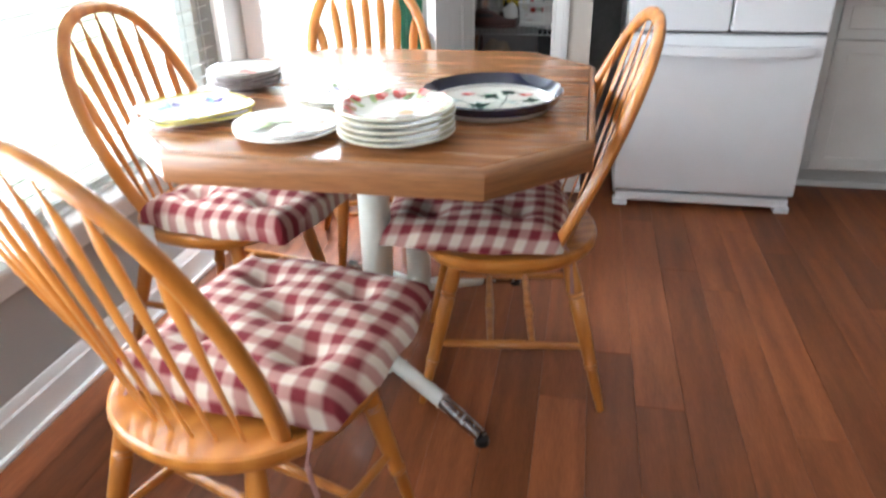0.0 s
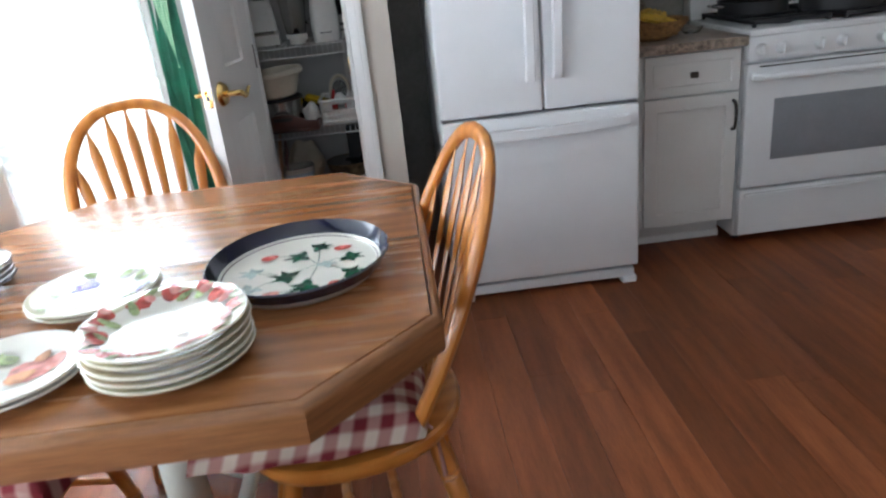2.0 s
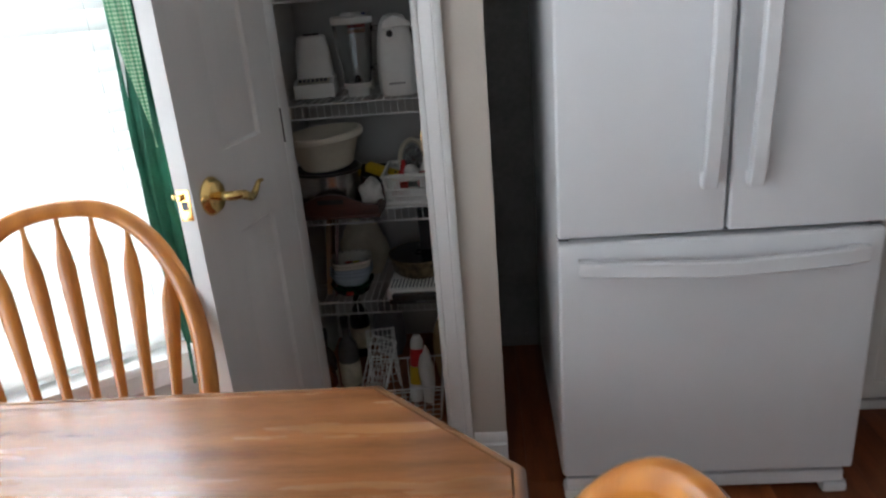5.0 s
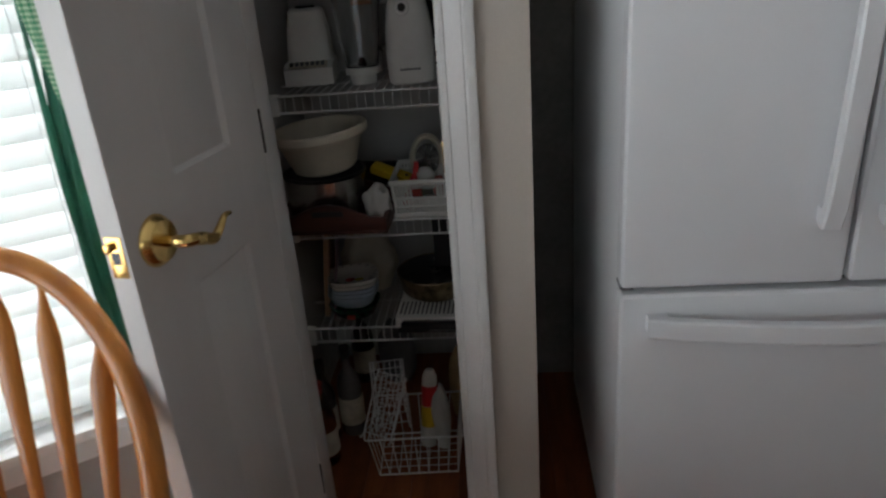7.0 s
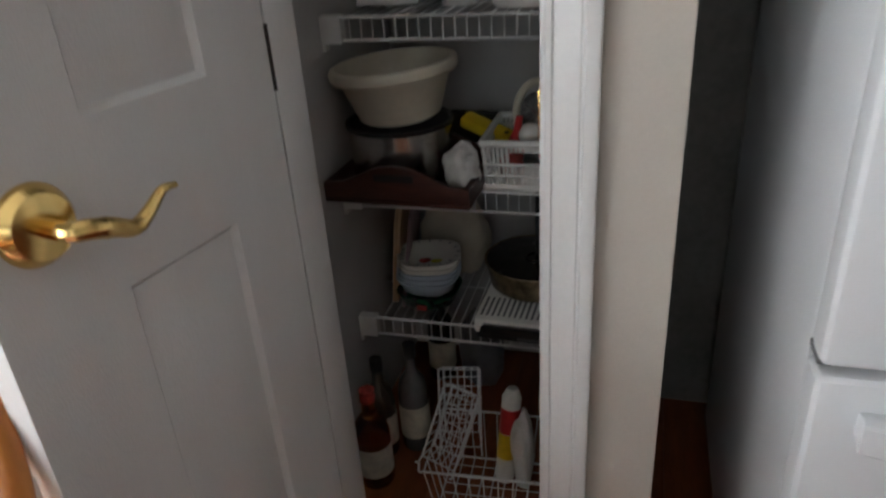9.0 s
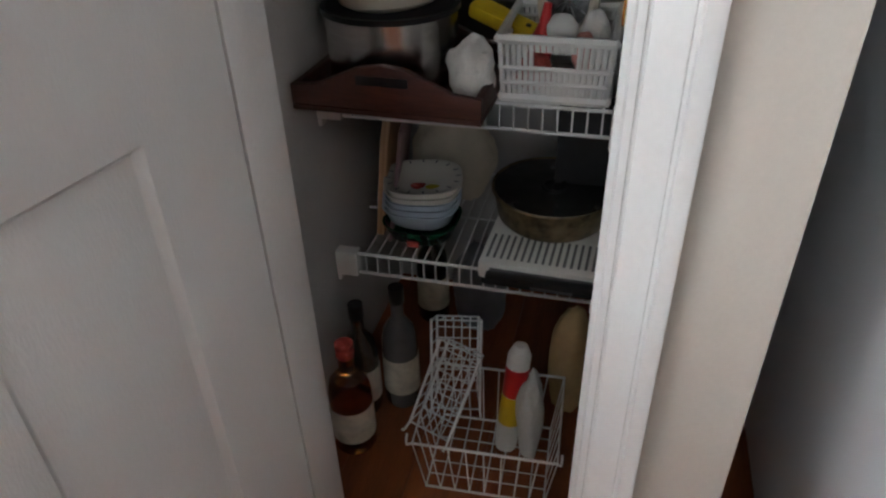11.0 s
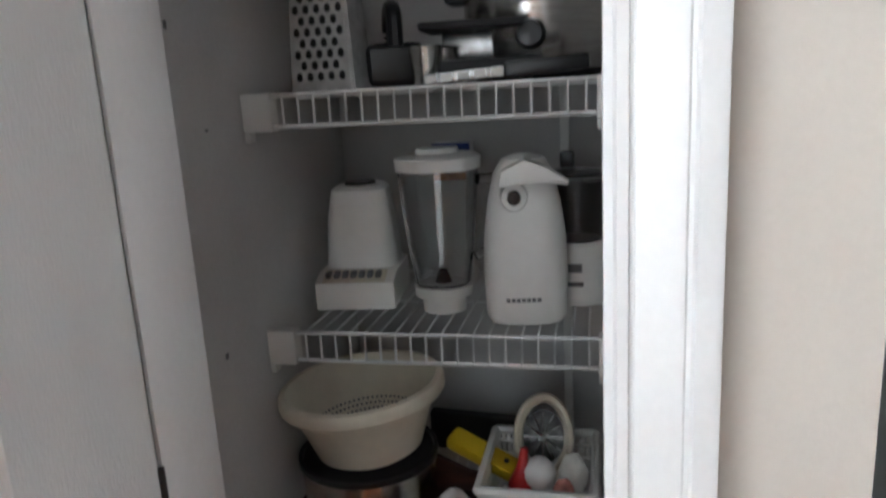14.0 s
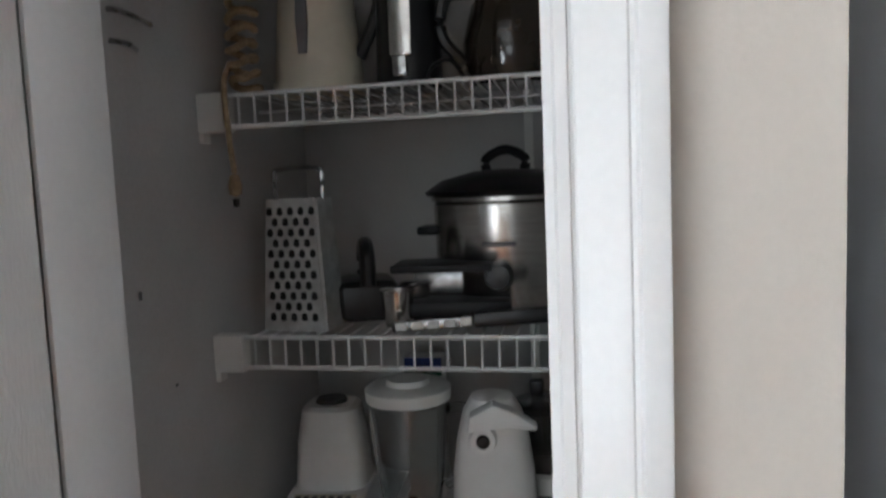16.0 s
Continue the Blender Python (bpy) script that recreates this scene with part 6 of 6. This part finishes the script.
# -- pantry floor --
def bottle(x, y, r, h, glassy, label, cap, lab, yaw=0):
    b = thing("bottle", label, "bottle", pose(x, y, 0, 0, 0, yaw), group="bottles on the pantry floor")
    part("glass_body", L([(0, 0.004), (r * 0.9, 0.0), (r, 0.008), (r, h * 0.55), (r * 0.85, h * 0.66), (r * 0.36, h * 0.76), (r * 0.34, h * 0.92), (0, h * 0.92)], 28), glassy, b)
    part("cap", L([(r * 0.40, h * 0.88), (r * 0.42, h * 0.885), (r * 0.42, h), (0, h)], 18), cap, b)
    part("paper_label", L([(r + 0.0006, h * 0.14), (r + 0.0009, h * 0.145), (r + 0.0009, h * 0.44), (r + 0.0006, h * 0.445)], 28, loop=True), lab, b)
    return b


PAPER = mat("cream_paper", (0.62, 0.56, 0.45), 0.8, var=0.2, scale=25)
DKGLASS = mat("dark_bottle_glass", (0.03, 0.022, 0.015), 0.08, var=0.1, coat=0.5)
GREYGL = mat("grey_bottle_glass", (0.12, 0.12, 0.12), 0.1, var=0.1, coat=0.5)
bottle(0.052, 3.455, 0.040, 0.250, AMBER, "amber whisky bottle with red cap", P_RED, PAPER)
bottle(0.040, 3.548, 0.034, 0.262, DKGLASS, "dark wine bottle with black cap", BLACK, PAPER)
bottle(0.108, 3.585, 0.035, 0.285, GREYGL, "clear spirits bottle with black cap", BLACK, PAPER)
bottle(0.10, 3.86, 0.036, 0.27, DKGLASS, "dark bottle at the back of the pantry floor", BLACK, PAPER)
crumpled("bag", "grey plastic bag on the pantry floor", "bag", (0.21, 3.85, 0), (0.06, 0.05, 0.11), 21, mat("grey_bag_plastic", (0.16, 0.16, 0.17), 0.4), 0, 0.25)


def wire_rack(m, w, d, h, label, nx, ny):
    r = thing("wire_rack", label, "wire rack", m, group="wire racks")
    for z, k in ((h, 1.0), (0.003, 0.86)):
        part("frame_ring", tube(bmesh.new(), [(-w * k, -d * k, z), (w * k, -d * k, z), (w * k, d * k, z), (-w * k, d * k, z)], 0.0028, 6, closed=True), WIRE, r)
    for i in range(nx):
        u = -1 + 2 * i / (nx - 1)
        part("wire", T([(u * w, -d, h), (u * w * 0.86, -d * 0.86, 0.003), (u * w * 0.86, d * 0.86, 0.003), (u * w, d, h)], 0.0015, 5), WIRE, r)
    for i in range(ny):
        u = -1 + 2 * i / (ny - 1)
        part("wire", T([(-w, u * d, h), (-w * 0.86, u * d * 0.86, 0.003), (w * 0.86, u * d * 0.86, 0.003), (w, u * d, h)], 0.0015, 5), WIRE, r)
    for s in (-1, 1):
        part("hook", T(smooth_path([(s * w, -d, h), (s * w * 1.05, -d - 0.012, h + 0.012), (s * w * 1.05, -d - 0.004, h + 0.028)], 4), 0.0022, 6), WIRE, r)


wire_rack(pose(0.312, 3.475, 0.0, 0, 0, 3), 0.122, 0.10, 0.128, "white wire basket on the pantry floor", 9, 7)
wire_rack(pose(0.238, 3.49, 0.165, 68, 12, -12), 0.038, 0.085, 0.045, "small white wire rack standing in the basket", 6, 8)
wire_rack(pose(0.225, 3.58, 0.150, 74, 0, 10), 0.045, 0.09, 0.05, "narrow white wire rack behind the basket", 6, 8)
rl = thing("wrapped_roll", "roll in red and yellow printed wrapper", "roll", pose(0.335, 3.50, 0.01, -10, 4, 0))
part("roll", L([(0, 0), (0.019, 0.0), (0.021, 0.01), (0.021, 0.205), (0.012, 0.225), (0, 0.228)], 20), CLOTH, rl)
part("print_band", L([(0.0213, 0.06), (0.0217, 0.061), (0.0217, 0.12), (0.0213, 0.121)], 20, loop=True), YELLOWPL, rl)
part("print_band", L([(0.0213, 0.122), (0.0217, 0.123), (0.0217, 0.18), (0.0213, 0.181)], 20, loop=True), REDPL, rl)
crumpled("rag", "folded pale striped cloth standing on the pantry floor", "cloth", (0.378, 3.50, 0.005), (0.024, 0.03, 0.10), 31, CLOTH, 0, 0.2)
crumpled("paper_sack", "tan paper sack on the pantry floor", "bag", (0.432, 3.63, 0), (0.036, 0.04, 0.135), 33, mat("tan_paper", (0.50, 0.34, 0.17), 0.8), 0, 0.12)


# -- top shelf --
def top_shelf():
    r = thing("cord_bundle", "tan braided cord wound into a hanging bundle", "cord", Matrix.Translation((0.036, 3.655, Z5)))
    bm = bmesh.new()
    pts = []
    for i in range(150):
        a = 2 * math.pi * i / 15
        pts.append((0.018 * math.cos(a) * (1 + 0.2 * math.sin(i * 0.37)), 0.018 * math.sin(a), 0.006 + 0.0014 * i + 0.003 * math.sin(i * 0.9)))
    tube(bm, pts, 0.0055, 7)
    part("coil", bm, ROPE, r)
    tail = smooth_path([(-0.016, -0.012, 0.04), (-0.012, -0.040, 0.01), (-0.008, -0.043, -0.06), (-0.004, -0.043, -0.108)], 6)
    part("tail", T(tail, 0.0042, 7), ROPE, r)
    part("tail_knot", L([(0.0, 0.0), (0.008, 0.004), (0.0095, 0.016), (0.006, 0.03), (0.0, 0.032)], 12), ROPE, r, "", Matrix.Translation((-0.004, -0.043, -0.14)))
    part("tail_end", L([(0.0, 0.0), (0.004, 0.002), (0.0045, 0.012), (0.0, 0.013)], 10), BRONZE, r, "", Matrix.Translation((-0.004, -0.043, -0.1535)))
    k = thing("kettle", "white electric kettle with grey window", "kettle", Matrix.Translation((0.122, 3.715, Z5)))
    part("body", L([(0, 0.0), (0.060, 0.0), (0.062, 0.02), (0.060, 0.06), (0.048, 0.19), (0.045, 0.215), (0, 0.222)], 36), CREAMPL, k)
    part("level_window", prism(bmesh.new(), [(-0.006, 0.05), (0.006, 0.05), (0.008, 0.09), (0.005, 0.15), (-0.005, 0.15), (-0.008, 0.09)], -0.064, -0.052, 0.001, axis="y"), SEAL, k)
    part("handle", T(smooth_path([(0.045, 0.0, 0.19), (0.085, 0.0, 0.185), (0.092, 0.0, 0.12), (0.060, 0.0, 0.05)], 5), 0.010, 8), BLACK, k)
    part("base", L([(0.0605, 0.0), (0.066, 0.001), (0.066, 0.016), (0.0605, 0.0165)], 36, loop=True), CREAMPL, k)
    g = thing("coffee_grinder", "black and silver coffee grinder", "grinder", Matrix.Translation((0.252, 3.725, Z5)))
    part("body", L([(0, 0), (0.045, 0.0), (0.047, 0.01), (0.044, 0.12), (0.04, 0.19), (0, 0.195)], 30), BLACK, g)
    part("front_panel", B((-0.016, -0.052, 0.04), (0.016, -0.040, 0.16), 0.005), STEEL, g, "silver front panel")
    part("spout", B((-0.010, -0.062, 0.012), (0.010, -0.046, 0.039), 0.004), CHROME, g)
    part("cord", T(smooth_path([(0.03, -0.04, 0.004), (0.05, -0.075, 0.02), (0.07, -0.06, 0.028), (0.085, -0.03, 0.005)], 5), 0.003, 6), BLACK, g)
    c = thing("coffee_pot", "black coffee carafe with dark glass", "coffee pot", Matrix.Translation((0.395, 3.745, Z5)))
    part("carafe", L([(0, 0), (0.055, 0.0), (0.066, 0.02), (0.068, 0.06), (0.055, 0.11), (0.046, 0.125), (0, 0.128)], 36), DKGLASS, c)
    part("lid", L([(0, 0.1285), (0.047, 0.1285), (0.05, 0.14), (0.03, 0.152), (0, 0.154)], 30), BLACK, c)
    part("handle", T(smooth_path([(-0.045, -0.02, 0.128), (-0.085, -0.035, 0.12), (-0.092, -0.038, 0.07), (-0.062, -0.025, 0.03)], 5), 0.009, 8), BLACK, c)


top_shelf()
for k_, (y_, z_) in enumerate(((3.44, 1.15), (3.46, 1.40), (3.50, 0.985), (3.40, 0.93), (3.52, 1.28))):
    solo("scuff", B((-0.0199, y_, z_), (-0.0192, y_ + 0.004 + 0.002 * (k_ % 3), z_ + 0.012 - 0.002 * k_), 0.0003), SEAL, "small dark scuff on the pantry wall paint", "scuff", group="wall scuffs")
hk = thing("wall_hook", "two bent metal hooks screwed to the pantry wall", "hook", Matrix.Translation((-0.0198, 3.445, 1.726)))
for i_ in range(2):
    part("hook", T(smooth_path([(0, 0, -0.034 * i_), (0.012, 0.004, -0.002 - 0.034 * i_), (0.016, 0.030 - 0.012 * i_, -0.004 - 0.034 * i_), (0.014, 0.058 - 0.030 * i_, -0.006 - 0.034 * i_), (0.008, 0.064 - 0.030 * i_, -0.002 - 0.034 * i_)], 5), 0.0032, 6), CHROME, hk)


# ---- floor planks ----
def floor_planks():
    root = thing("floor", "reddish-brown oak laminate plank floor", "floor", kind="structure")
    rnd = random.Random(11)
    w = 0.125
    meshes = {}
    x = -0.70
    while x < 4.9:
        y = -2.2 + rnd.uniform(-1.1, 0)
        while y < 4.1:
            ln = 1.21
            a, b = max(y, -2.2), min(y + ln, 4.1)
            wd = min(w, 4.9 - x)
            if b - a > 0.02:
                key = (round(b - a, 3), round(wd, 3))
                if key not in meshes:
                    bm = bmesh.new()
                    box(bm, (0.00025, 0.00025, -0.012), (wd - 0.00025, b - a - 0.00025, 0.0))
                    top = [e for e in bm.edges if all(v.co.z > -0.001 for v in e.verts)]
                    bmesh.ops.bevel(bm, geom=top, offset=0.0005, segments=1, affect="EDGES")
                    meshes[key] = mesh("plank", bm, FLOOR, False)
                shared("plank", meshes[key], root, Matrix.Translation((x, a, 0)))
            y += ln
        x += w


floor_planks()
